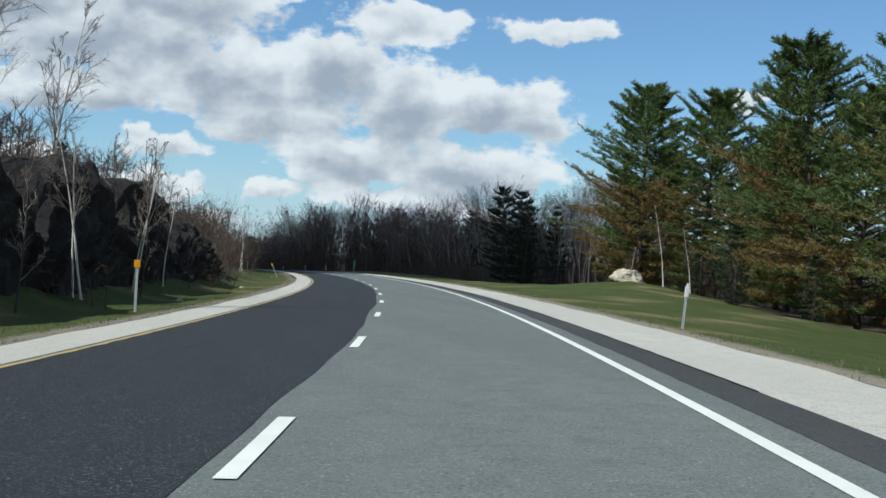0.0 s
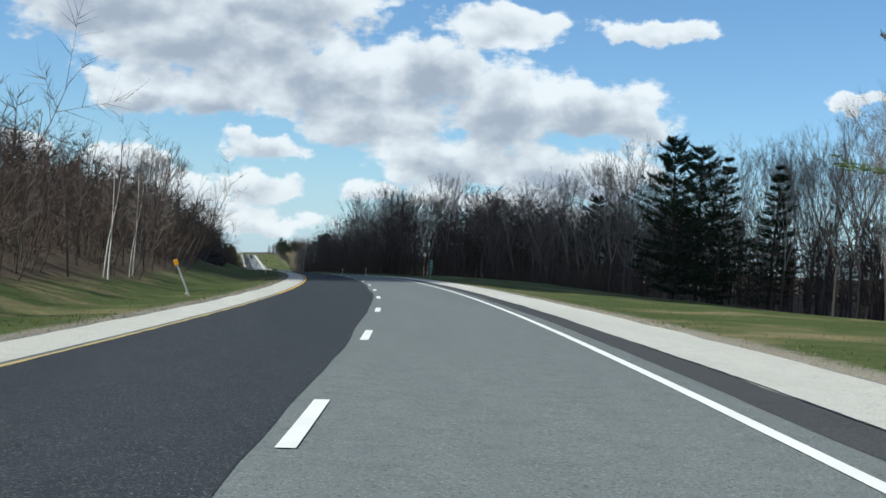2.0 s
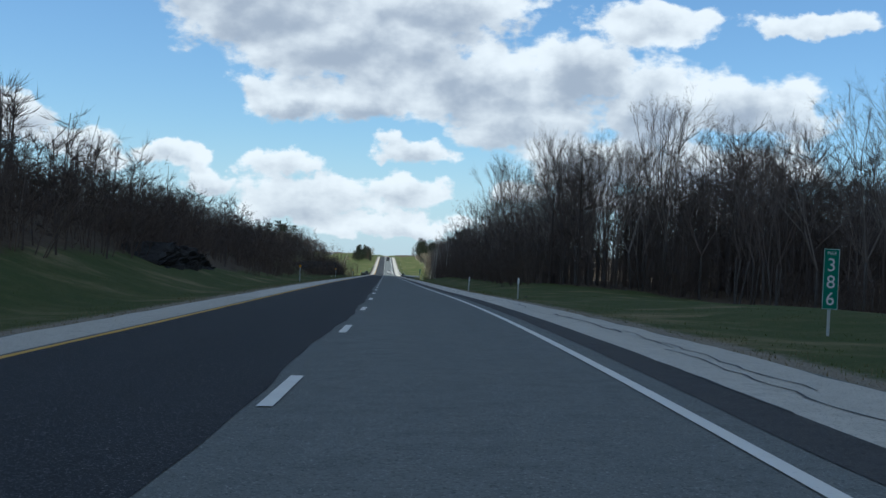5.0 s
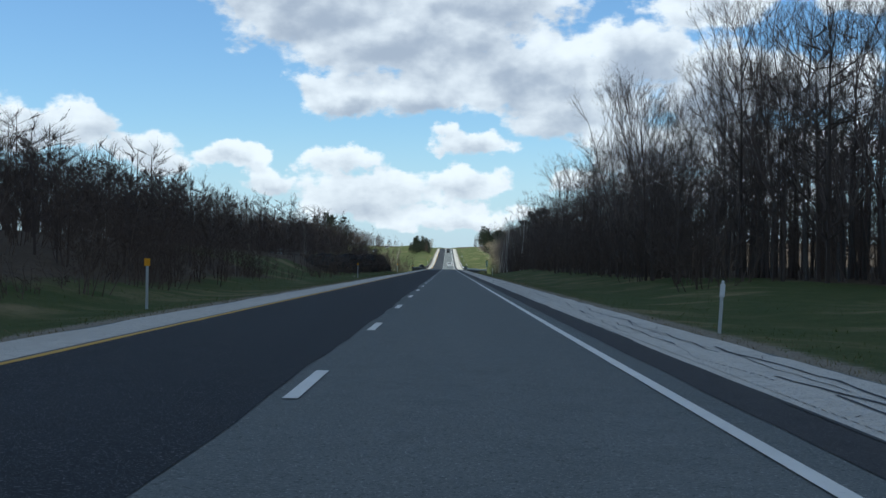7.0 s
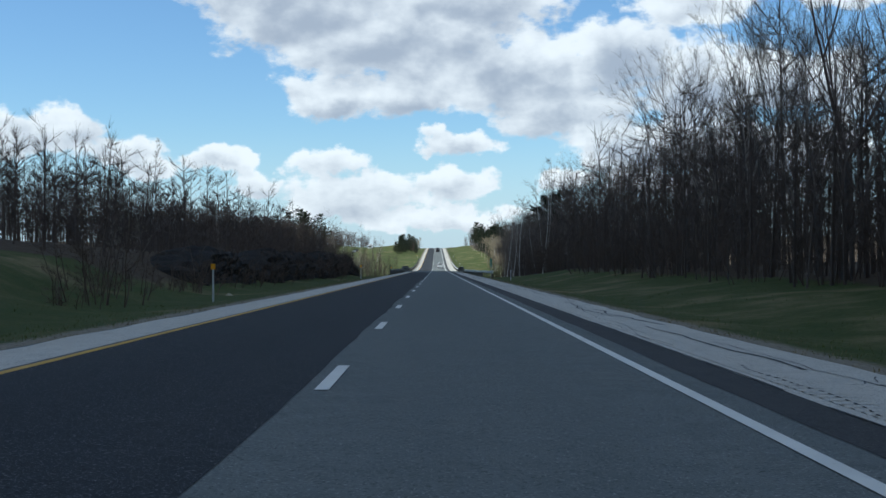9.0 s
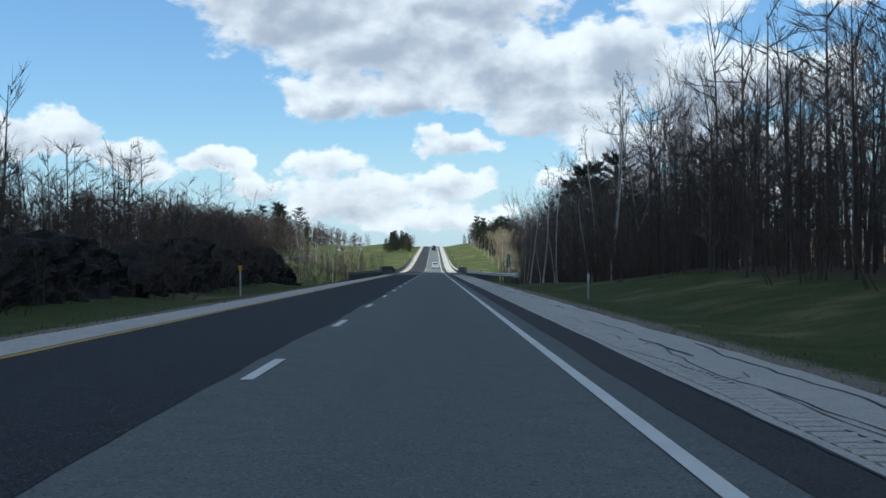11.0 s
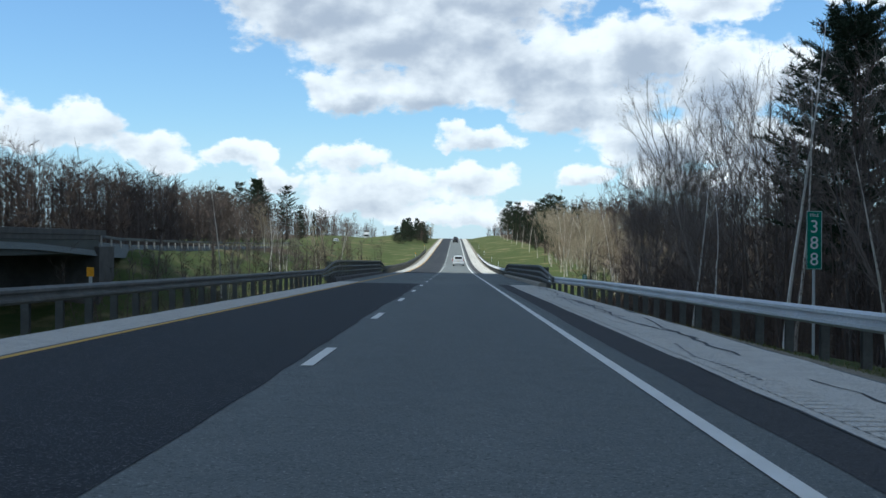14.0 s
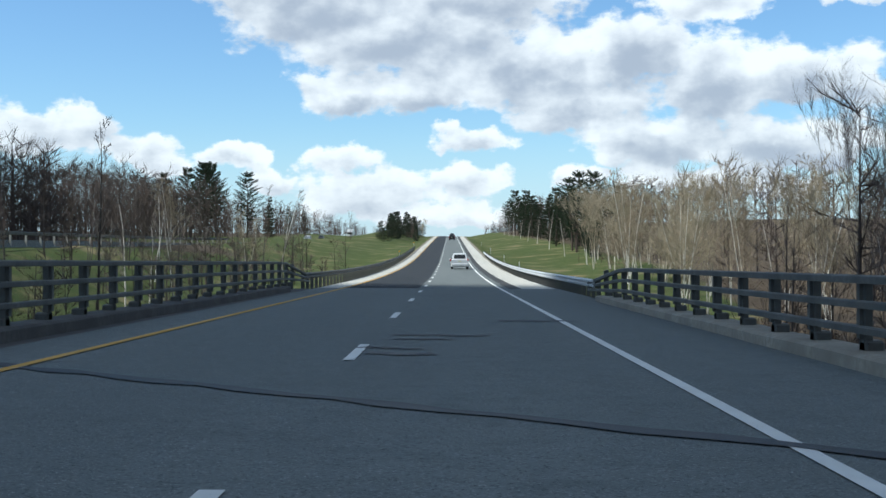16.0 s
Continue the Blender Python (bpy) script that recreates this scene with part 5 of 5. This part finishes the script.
mile_marker(-12, 11.2, "386", 0.0)
mile_marker(315, 10.6, "388", 1.5)
ref = thing("reference_marker", "small green reference marker on a thin steel post", "road sign", face(351, 8.8, 0, 0.75))
part("post", box_bm(-0.02, 0.02, 0.004, 0.03, -1.6, 1.28), M["galv"], ref)
plate = part("panel", box_bm(-0.12, 0.12, -0.006, 0.0, 0.96, 1.32, bevel=0.003), M["sign_green"], ref, "green reflective panel")
for z in (1.04, 1.14, 1.24):
    part("marking", box_bm(-0.07, 0.07, -0.010, -0.007, z - 0.025, z + 0.025), M["sign_white"], plate, "pale marking bar")

# ---- guardrails ----


def offset_at(table, s):
    return lerp_table(table, s) if isinstance(table, tuple) else table


def guardrail(s0, s1, table, top, side_sign, label, post_gap=1.9, mat="galv", post_mat="rail_old"):
    """W-beam rail on posts; side_sign is +1 where the road lies to the left of it."""
    t = thing("guardrail", label, "guardrail", kind="structure")
    prof = ((0.0, 0.0), (-0.03, 0.02), (-0.08, 0.05), (-0.08, 0.10), (-0.02, 0.14), (-0.02, 0.17), (-0.08, 0.21), (-0.08, 0.26), (-0.03, 0.29), (0.0, 0.31), (0.012, 0.29), (-0.01, 0.155), (0.012, 0.02))
    n = max(2, int((s1 - s0) / 1.9))
    vs, fs = [], []
    m = len(prof)
    for i in range(n + 1):
        s = s0 + (s1 - s0) * i / n
        d = offset_at(table, s)
        for x, z in prof:
            p = road(s, d + x * side_sign)
            p.z += top - 0.31 + z
            vs.append(p)
    for i in range(n):
        for j in range(m):
            a, b = i * m + j, i * m + (j + 1) % m
            fs.append((a, b, b + m, a + m))
    fs.append(tuple(range(m)))
    fs.append(tuple(n * m + j for j in range(m))[::-1])
    part("rail_beam", mesh_from("rail_beam", vs, fs, M[mat]), None, t, "corrugated steel beam")
    pm, bmesh_post, block = None, None, None
    for i in range(int((s1 - s0) / post_gap) + 1):
        s = s0 + 0.3 + i * post_gap
        if s > s1:
            break
        d = offset_at(table, s)
        if pm is None:
            a = bmesh.new()
            box(a, 0.09, 0.24, -0.06, -0.05, -1.5, top - 0.02)
            box(a, 0.09, 0.24, 0.05, 0.06, -1.5, top - 0.02)
            box(a, 0.16, 0.17, -0.05, 0.05, -1.5, top - 0.02)
            box(a, 0.0, 0.09, -0.05, 0.05, top - 0.30, top - 0.03)
            pm = bpy.data.meshes.new("post")
            a.to_mesh(pm)
            a.free()
            pm.materials.append(M[post_mat])
        ob = part("post", pm, None, t)
        p = road(s, d)
        ob.matrix_basis = pose(p.x, p.y, p.z, 0, 0, math.degrees(heading(s)) + (0 if side_sign > 0 else 180))
    return t


guardrail(286.5, 346, ((286, 9.4), (296, 8.3), (310, 7.75), (332, 7.4), (346, 6.55)), 0.64, 1, "galvanised guardrail leading to the bridge, flared at its end")
guardrail(291.5, 357, ((291, -5.8), (335, -5.8), (357, -5.95)), 0.75, -1, "weathered steel guardrail along the inner shoulder", mat="rail_old")
guardrail(401, 560, ((401, 6.55), (420, 6.9), (560, 6.9)), 0.72, 1, "galvanised guardrail beyond the bridge")
guardrail(418, 600, ((418, -5.95), (440, -5.7), (600, -5.7)), 0.74, -1, "weathered guardrail climbing beyond the bridge", mat="rail_old")
p = road(286.2, 9.45)
t = thing("rail_end", "blunt grey terminal of the guardrail", "guardrail", pose(p.x, p.y, p.z, 0, 0, 8))
part("terminal", box_bm(-0.12, 0.2, -0.25, 0.25, 0.26, 0.70, bevel=0.05), M["galv"], t)
part("post", box_bm(0.10, 0.24, -0.08, 0.08, -1.2, 0.62), M["wood_post"], t, "timber end post")

# ---- the bridge ----
bridge = thing("bridge", "highway bridge with concrete kerbs and three-bar weathered railings", "bridge", kind="structure")


def bar(parent, name, s0, s1, d, half, z_of, hh, mat, label="", step=2.1):
    n = max(2, int((s1 - s0) / step))
    vs, fs = [], []
    for i in range(n + 1):
        s = s0 + (s1 - s0) * i / n
        z = z_of(s)
        for x, y in ((-half, -hh), (half * 0.9, -hh), (half, -hh * 0.6), (half, hh * 0.6), (half * 0.6, hh), (-half * 0.6, hh), (-half, hh * 0.6)):
            vs.append(road(s, d + x, z + y))
    for i in range(n):
        for j in range(7):
            a, b = i * 7 + j, i * 7 + (j + 1) % 7
            fs.append((a, a + 7, b + 7, b))
    fs.append(tuple(range(7)))
    fs.append(tuple(n * 7 + j for j in range(7))[::-1])
    return part(name, mesh_from(name, vs, fs, mat), None, parent, label)


def bridge_rail(s0, s1, d, sgn, tops, c0, c1):
    t = thing("bridge_railing", "weathered three-bar steel railing on a concrete kerb", "railing", group="bridge railings", kind="structure")
    for k, z in enumerate(tops):
        def z_of(s, z=z, k=k):
            u = min(1.0, (s - s0) / 9.0, (s1 - s) / 9.0)
            u = max(0.0, u)
            return (0.56 - 0.13 * k) * (1 - u) + z * u
        bar(t, "bar", s0, s1, d, 0.055, z_of, 0.05 if k else 0.055, M["rail_old"])
    pm = bmesh.new()
    box(pm, 0.05, 0.16, -0.10, 0.10, 0.0, tops[0] - 0.04, bevel=0.012)
    box(pm, 0.05, 0.30, -0.14, 0.14, 0.0, 0.34, bevel=0.03)
    box(pm, 0.0, 0.06, -0.06, 0.06, 0.36, tops[0] - 0.06)
    me = bpy.data.meshes.new("post")
    pm.to_mesh(me)
    pm.free()
    me.materials.append(M["rail_old"])
    s = s0 + 5.0
    while s < s1 - 4:
        ob = part("post", me, None, t)
        p = road(s, d)
        ob.matrix_basis = pose(p.x, p.y, p.z, 0, 0, 0 if sgn > 0 else 180)
        s += 2.15
    vs, fs = [], []
    n = 24
    prof = ((-0.25 * sgn, -0.5), (-0.22 * sgn, 0.16), (-0.15 * sgn, 0.20), (0.38 * sgn, 0.21), (0.38 * sgn, -0.9))
    for i in range(n + 1):
        ss = c0 + (c1 - c0) * i / n
        w = noise.noise(Vector((ss * 0.8, d, 1))) * 0.012
        for x, z in prof:
            vs.append(road(ss, d + x + w, z + w))
    for i in range(n):
        for j in range(4):
            a = i * 5 + j
            fs.append((a, a + 1, a + 6, a + 5))
    fs.append((0, 1, 2, 3, 4))
    fs.append((n * 5 + 4, n * 5 + 3, n * 5 + 2, n * 5 + 1, n * 5))
    # left kerb takes the concrete with shade in its colour, right the paler
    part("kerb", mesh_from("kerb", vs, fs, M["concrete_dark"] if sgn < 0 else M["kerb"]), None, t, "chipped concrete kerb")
    return t


bridge_rail(344, 403, 6.55, 1, (1.12, 0.80, 0.48), 351, 399)
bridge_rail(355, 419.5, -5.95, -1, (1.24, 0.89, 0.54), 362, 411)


def prism(name, s0, s1, d0, d1, z0, z1, mat, parent, skew=SKEW, label=""):
    vs = []
    for s in (s0, s1):
        for d, z in ((d0, z0), (d1, z0), (d1, z1), (d0, z1)):
            vs.append(road(s + skew * d, d, z))
    fs = [(0, 1, 2, 3), (7, 6, 5, 4), (0, 4, 5, 1), (1, 5, 6, 2), (2, 6, 7, 3), (3, 7, 4, 0)]
    return part(name, mesh_from(name, vs, fs, mat), None, parent, label)


prism("slab", 362, 412, -6.35, 7.0, -0.45, -0.03, M["concrete_dark"], bridge)
for d in (-5.2, -2.2, 0.8, 3.8, 6.6):
    prism("girder", 362, 412, d - 0.2, d + 0.2, -1.7, -0.46, M["girder"], bridge, label="dark steel girder")
prism("abutment", 358, 363, -6.2, 7.5, -9.5, -0.46, M["concrete_dark"], bridge, label="stained concrete abutment, darkened as if shaded")
prism("abutment", 411, 416, -6.2, 7.5, -9.5, -0.46, M["concrete_dark"], bridge)

# ---- the other carriageway across the median ----
OPP = ((290, -0.6), (345, -1.45), (391, -2.0), (420, -3.2), (455, -3.5), (520, -3.7), (640, -3.4), (727, -2.9), (800, -2.2), (950, 0.2), (1100, 0.2), (1300, -1.5))
OPP_D0, OPP_D1 = -46.5, -36.0


def opp(s, d, h=0.0):
    return Vector((d, s, lerp_table(OPP, s) + h))


def opp_strip(name, d0, d1, h, mat, label, s0=292, s1=1300):
    vs, fs = [], []
    n = 90
    for i in range(n + 1):
        s = s0 + (s1 - s0) * i / n
        vs += [opp(s, d0, h), opp(s, d1, h), opp(s, d1 + 0.8, h - 1.6), opp(s, d0 - 0.8, h - 1.6)]
    for i in range(n):
        for j in range(4):
            a, b = 4 * i + j, 4 * i + (j + 1) % 4
            fs.append((a, b, b + 4, a + 4))
    fs += [(0, 1, 2, 3), (4 * n + 3, 4 * n + 2, 4 * n + 1, 4 * n)]
    return part(name, mesh_from(name, vs, fs, mat), None, far_road, label)


far_road = thing("far_road", "opposite carriageway of pale grey asphalt across the median", "road", kind="structure")
opp_strip("paving", OPP_D0, OPP_D1, 0.0, M["lane_grey"], "grey asphalt")
far_bridge = thing("far_bridge", "dark girder bridge of the opposite carriageway", "bridge", kind="structure")


def opp_box(name, s0, s1, d0, d1, z0, z1, mat, parent, label=""):
    a, b = opp(s0, 0).z, opp(s1, 0).z
    return part(name, box_bm(d0, d1, s0, s1, (a + b) / 2 + z0, (a + b) / 2 + z1, bevel=0.03), mat, parent, label)


# sides turned from the sun: their shade is in the concrete's colour
opp_box("slab", 356, 412, -47.2, -35.4, -0.5, 0.03, M["concrete_dark"], far_bridge)
opp_box("parapet", 354, 414, -35.6, -35.3, 0.0, 0.55, M["concrete_dark"], far_bridge, "low stained concrete parapet, darkened as if shaded")
for d in (-46.6, -43.8, -41, -38.2, -35.7):
    opp_box("girder", 356, 412, d - 0.2, d + 0.2, -1.9, -0.5, M["girder"], far_bridge, "deep dark girder")
for a, b in ((352, 357.5), (410.5, 416)):
    opp_box("abutment", a, b, -47.6, -35.0, -9.0, -0.5, M["concrete_dark"], far_bridge, "stained concrete abutment, darkened as if shaded")


def opp_rail(s0, s1, d):
    t = thing("guardrail", "low weathered guardrail along the opposite carriageway", "guardrail", kind="structure")
    vs, fs = [], []
    n = int((s1 - s0) / 6)
    for i in range(n + 1):
        s = s0 + (s1 - s0) * i / n
        for x, z in ((0, 0.42), (0.06, 0.5), (0.03, 0.58), (0.06, 0.66), (0, 0.74), (-0.03, 0.58)):
            vs.append(opp(s, d + x, z))
    for i in range(n):
        for j in range(6):
            a, b = 6 * i + j, 6 * i + (j + 1) % 6
            fs.append((a, b, b + 6, a + 6))
    part("rail_beam", mesh_from("rail_beam", vs, fs, M["rail_old"]), None, t)
    bm = box_bm(-0.2, -0.04, -0.08, 0.08, -0.8, 0.74)
    me = bpy.data.meshes.new("post")
    bm.to_mesh(me)
    bm.free()
    me.materials.append(M["concrete"])
    s = s0
    while s < s1:
        ob = part("post", me, None, t)
        ob.location = opp(s, d)
        s += 3.8


opp_rail(296, 354, -35.7)
opp_rail(414, 560, -35.7)

# ---- vehicles ----


def car_paint(name, col, metal=0.6):
    n = Nodes(name, 0.32, metal, 0.5)
    n.colour(n.mix(n.ramp(n.noise(2.0, 3), 0.3, 0.8), col, tuple(c * 0.9 for c in col)))
    return n.m


M["silver"] = car_paint("silver_car_paint", (0.74, 0.75, 0.76), 0.15)
M["black_car"] = car_paint("black_car_paint", (0.02, 0.02, 0.025), 0.2)
M["white_car"] = car_paint("white_car_paint", (0.8, 0.8, 0.8), 0.0)
M["glass"] = car_paint("dark_car_glass", (0.015, 0.018, 0.02), 0.0)
M["tyre"] = worn("tyre_rubber", (0.015, 0.015, 0.016), (0.03, 0.03, 0.03), 4, 30)
M["tail"] = worn("red_tail_lamp", (0.35, 0.01, 0.01), (0.45, 0.02, 0.015), 6, 30, rough=0.25, bump=0)
M["chrome"] = worn("wheel_alloy", (0.5, 0.5, 0.52), (0.6, 0.6, 0.62), 4, 30, rough=0.35, metal=0.9, bump=0)
M["plate"] = worn("pale_plate", (0.65, 0.62, 0.45), (0.75, 0.72, 0.55), 4, 40, bump=0)


def loft(sections):
    """Body from cross sections: each (y, half width low, half width high, z low, z belt, z top, half width top)."""
    bm = bmesh.new()
    rings = []
    for y, wl, wb, z0, zb, zt, wt in sections:
        pts = [(-wl, z0), (-wb, (z0 + zb) * 0.5), (-wb, zb), (-wt, zt), (-wt * 0.6, zt + 0.03), (wt * 0.6, zt + 0.03), (wt, zt), (wb, zb), (wb, (z0 + zb) * 0.5), (wl, z0)]
        rings.append([bm.verts.new((x, y, z)) for x, z in pts])
    for a, b in zip(rings, rings[1:]):
        for j in range(10):
            k = (j + 1) % 10
            bm.faces.new((a[j], a[k], b[k], b[j]))
    bm.faces.new(rings[0][::-1])
    bm.faces.new(rings[-1])
    bmesh.ops.recalc_face_normals(bm, faces=bm.faces)
    return bm


def vehicle(m, paint_m, label, tall=1.66, wide=0.92):
    """An estate or SUV; +y is forward."""
    w, h = wide, tall
    t = thing("car", label, "car", m)
    body = loft(((-2.22, w * 0.86, w * 0.92, 0.36, 0.92, 0.98, w * 0.84), (-2.12, w * 0.95, w, 0.28, 0.98, 1.06, w * 0.9), (-1.4, w * 0.97, w, 0.24, 0.98, 1.04, w * 0.92), (0.9, w * 0.97, w, 0.24, 0.95, 1.02, w * 0.9), (1.6, w * 0.95, w * 0.98, 0.26, 0.86, 0.94, w * 0.84), (2.25, w * 0.8, w * 0.85, 0.34, 0.66, 0.74, w * 0.7)))
    b = part("body", body, paint_m, t, smooth_shade=False)
    cab = loft(((-2.08, w * 0.86, w * 0.86, 1.00, 1.04, 1.08, w * 0.84), (-1.72, w * 0.86, w * 0.84, 1.0, 1.25, h - 0.05, w * 0.70), (-1.2, w * 0.87, w * 0.84, 1.0, 1.28, h, w * 0.70), (0.2, w * 0.87, w * 0.84, 1.0, 1.28, h - 0.01, w * 0.69), (0.55, w * 0.87, w * 0.83, 1.0, 1.22, h - 0.10, w * 0.66), (1.25, w * 0.84, w * 0.82, 0.94, 0.98, 1.00, w * 0.78)))
    part("cabin", cab, paint_m, t)
    bm = bmesh.new()
    vs = [bm.verts.new(v) for v in ((-w * 0.66, -2.075, 1.12), (w * 0.66, -2.075, 1.12), (w * 0.60, -1.80, h - 0.14), (-w * 0.60, -1.80, h - 0.14))]
    f = bm.faces.new(vs)
    r = bmesh.ops.extrude_face_region(bm, geom=[f])
    bmesh.ops.translate(bm, verts=[v for v in r["geom"] if isinstance(v, bmesh.types.BMVert)], vec=(0, -0.03, 0.01))
    part("rear_window", bm, M["glass"], t, "dark rear window")
    for sx in (-1, 1):
        bm = bmesh.new()
        vs = [bm.verts.new(v) for v in ((sx * w * 0.875, -1.6, 1.06), (sx * w * 0.875, 0.85, 1.04), (sx * w * 0.72, 0.30, h - 0.14), (sx * w * 0.725, -1.45, h - 0.12))]
        f = bm.faces.new(vs)
        r = bmesh.ops.extrude_face_region(bm, geom=[f])
        bmesh.ops.translate(bm, verts=[v for v in r["geom"] if isinstance(v, bmesh.types.BMVert)], vec=(sx * 0.02, 0, 0.01))
        part("side_window", bm, M["glass"], t, "dark side window")
        part("tail_lamp", box_bm(sx * w * 0.98 - 0.11, sx * w * 0.98 + 0.02 - 0.02 * (sx > 0), -2.24, -2.02, 0.86, 1.10, bevel=0.03), M["tail"], t, "red tail lamp")
        part("mirror", box_bm(sx * (w + 0.10) - 0.09, sx * (w + 0.10) + 0.09, 0.62, 0.74, 1.00, 1.13, bevel=0.03), paint_m, t)
        for y in (-1.35, 1.40):
            bm = bmesh.new()
            bmesh.ops.create_cone(bm, cap_ends=True, segments=20, radius1=0.34, radius2=0.34, depth=0.22)
            bmesh.ops.bevel(bm, geom=[e for e in bm.edges if abs(e.verts[0].co.z - e.verts[1].co.z) < 1e-4], offset=0.03, segments=1, affect="EDGES")
            bmesh.ops.rotate(bm, verts=bm.verts, matrix=Matrix.Rotation(radians(90), 3, "Y"))
            bmesh.ops.translate(bm, verts=bm.verts, vec=(sx * (w - 0.12), y, 0.34))
            wheel = part("wheel", bm, M["tyre"], t, "black tyre")
            bm = bmesh.new()
            bmesh.ops.create_cone(bm, cap_ends=True, segments=16, radius1=0.21, radius2=0.19, depth=0.03)
            bmesh.ops.rotate(bm, verts=bm.verts, matrix=Matrix.Rotation(radians(90), 3, "Y"))
            bmesh.ops.translate(bm, verts=bm.verts, vec=(sx * (w + 0.0), y, 0.34))
            part("rim", bm, M["chrome"], wheel, "alloy rim")
    part("bumper", box_bm(-w * 0.93, w * 0.93, -2.30, -2.10, 0.36, 0.62, bevel=0.05), paint_m, t)
    part("number_plate", box_bm(-0.16, 0.16, -2.245, -2.22, 0.76, 0.90, bevel=0.004), M["plate"], t, "plain pale plate")
    return t


def on_road(s, d, yaw=0.0):
    g = (grade_height(s + 2) - grade_height(s - 2)) / 4
    p = road(s, d, 0.005)
    return pose(p.x, p.y, p.z, math.degrees(math.atan(g)), 0, yaw)


vehicle(on_road(486, 2.3), M["silver"], "silver hatchback with dark rear window driving in the lane")
vehicle(on_road(745, 1.8), M["black_car"], "black estate car far along the rising lane")
vehicle(on_road(800, 1.9), M["black_car"], "dark car climbing the distant hill")
vehicle(pose(-39.5, 705, opp(705, 0).z, 0, 0, 180), M["silver"], "silver car on the opposite carriageway")
vehicle(pose(-42.5, 770, opp(770, 0).z, 0, 0, 180), M["black_car"], "dark car on the opposite carriageway")
lorry = thing("lorry", "white box lorry on the opposite carriageway", "lorry", pose(-40, 860, opp(860, 0).z, 0, 0, 180))
part("cargo_box", box_bm(-1.25, 1.25, -5.2, 1.6, 1.0, 3.5, bevel=0.05), M["white_car"], lorry, "white cargo box")
part("cab", box_bm(-1.15, 1.15, 1.7, 3.4, 0.6, 2.6, bevel=0.2), M["white_car"], lorry)
part("windscreen", box_bm(-1.0, 1.0, 3.38, 3.43, 1.5, 2.3, bevel=0.02), M["glass"], lorry, "dark windscreen")
for y in (-3.8, -2.6, 2.6):
    for sx in (-1, 1):
        bm = bmesh.new()
        bmesh.ops.create_cone(bm, cap_ends=True, segments=16, radius1=0.5, radius2=0.5, depth=0.3)
        bmesh.ops.rotate(bm, verts=bm.verts, matrix=Matrix.Rotation(radians(90), 3, "Y"))
        bmesh.ops.translate(bm, verts=bm.verts, vec=(sx * 1.05, y, 0.5))
        part("wheel", bm, M["tyre"], lorry, "black tyre")

# ---- verge grass ----


def verge(name, label, mat, edge, sign, s0, s1, count, near, far, h0, h1, seed):
    random.seed(seed)
    vs, fs = [], []
    for k in range(count):
        s = random.uniform(s0, s1)
        u = near + (far - near) * random.random() ** 1.6
        d = edge + sign * u
        if noise.noise(Vector((s * 0.35, d * 0.5, seed))) < -0.15:
            continue
        p = ground(s, d, -0.02)
        h = random.uniform(h0, h1)
        q = random.uniform(0, 6.28)
        w = 0.006 + 0.008 * random.random()
        x, y = math.cos(q) * w, math.sin(q) * w
        b = len(vs)
        vs += [p + Vector((-x, -y, 0)), p + Vector((x, y, 0)), p + Vector((random.gauss(0, h * 0.4), random.gauss(0, h * 0.4), h))]
        fs.append((b, b + 1, b + 2))
    tagged(new(name, mesh_from(name, vs, fs, mat)), label, "grass", kind="stuff")


for edge, sign, near, far in ((6.6, 1, 0.15, 9), (-5.25, -1, 0.15, 6)):
    verge("dry_grass", "tan dry grass along the paving edge", M["dry_blade"], edge, sign, -222, 352, 20000, near, 1.6, 0.03, 0.09, 3 + sign)
    verge("verge_grass", "short green verge grass", M["grass_blade"], edge, sign, -222, 352, 34000, 0.4, far, 0.04, 0.10, 8 + sign)

# ---- the cloud whose shadow lies over the middle of the road ----


def shade_cloud():
    random.seed(9)
    t = thing("cloud", "large grey-white cumulus cloud drifting over the road", "cloud", kind="structure")
    n = Nodes("cloud_vapour", 1.0, spec=0.0)
    n.colour(n.mix(n.ramp(n.noise(0.006, 4), 0.3, 0.7), (0.80, 0.81, 0.83), (0.88, 0.88, 0.89)))
    n.m.use_backface_culling = False
    bm = bmesh.new()
    up = sun_dir * (520 / sun_dir.z)
    for k in range(70):
        i, j = k % 10, k // 10
        mt = Matrix.Translation(up + Vector((-300 + 215 * (j + random.uniform(0.2, 0.8)) / 7, 385 + 320 * (i + random.uniform(0.1, 0.9)) / 10, random.uniform(-8, 20)))) @ Matrix.Diagonal((1.1, 1.0, 0.5, 1))
        bmesh.ops.create_icosphere(bm, subdivisions=2, radius=random.uniform(28, 36), matrix=mt)
    for k in range(136):
        i, j = k % 17, k // 17
        y = -52 + 454 * (i + random.uniform(0.1, 0.9)) / 17
        x = -290 + 440 * (j + random.uniform(0.1, 0.9)) / 8
        r = random.uniform(38, 52)
        r *= min(1.0, 0.55 + (y + 62) / 90, 0.55 + (417 - y) / 90)
        mt = Matrix.Translation(up + Vector((x, y, random.uniform(-8, 26)))) @ Matrix.Diagonal((1.15, 1.0, 0.5, 1))
        bmesh.ops.create_icosphere(bm, subdivisions=2, radius=r, matrix=mt)
    for v in bm.verts:
        q = v.co * 0.03
        v.co += Vector((noise.noise(q), noise.noise(q + Vector((7, 0, 0))), 0.5 * noise.noise(q + Vector((0, 7, 0))))) * 7
    part("vapour", bm, n.m, t, smooth_shade=True)


shade_cloud()
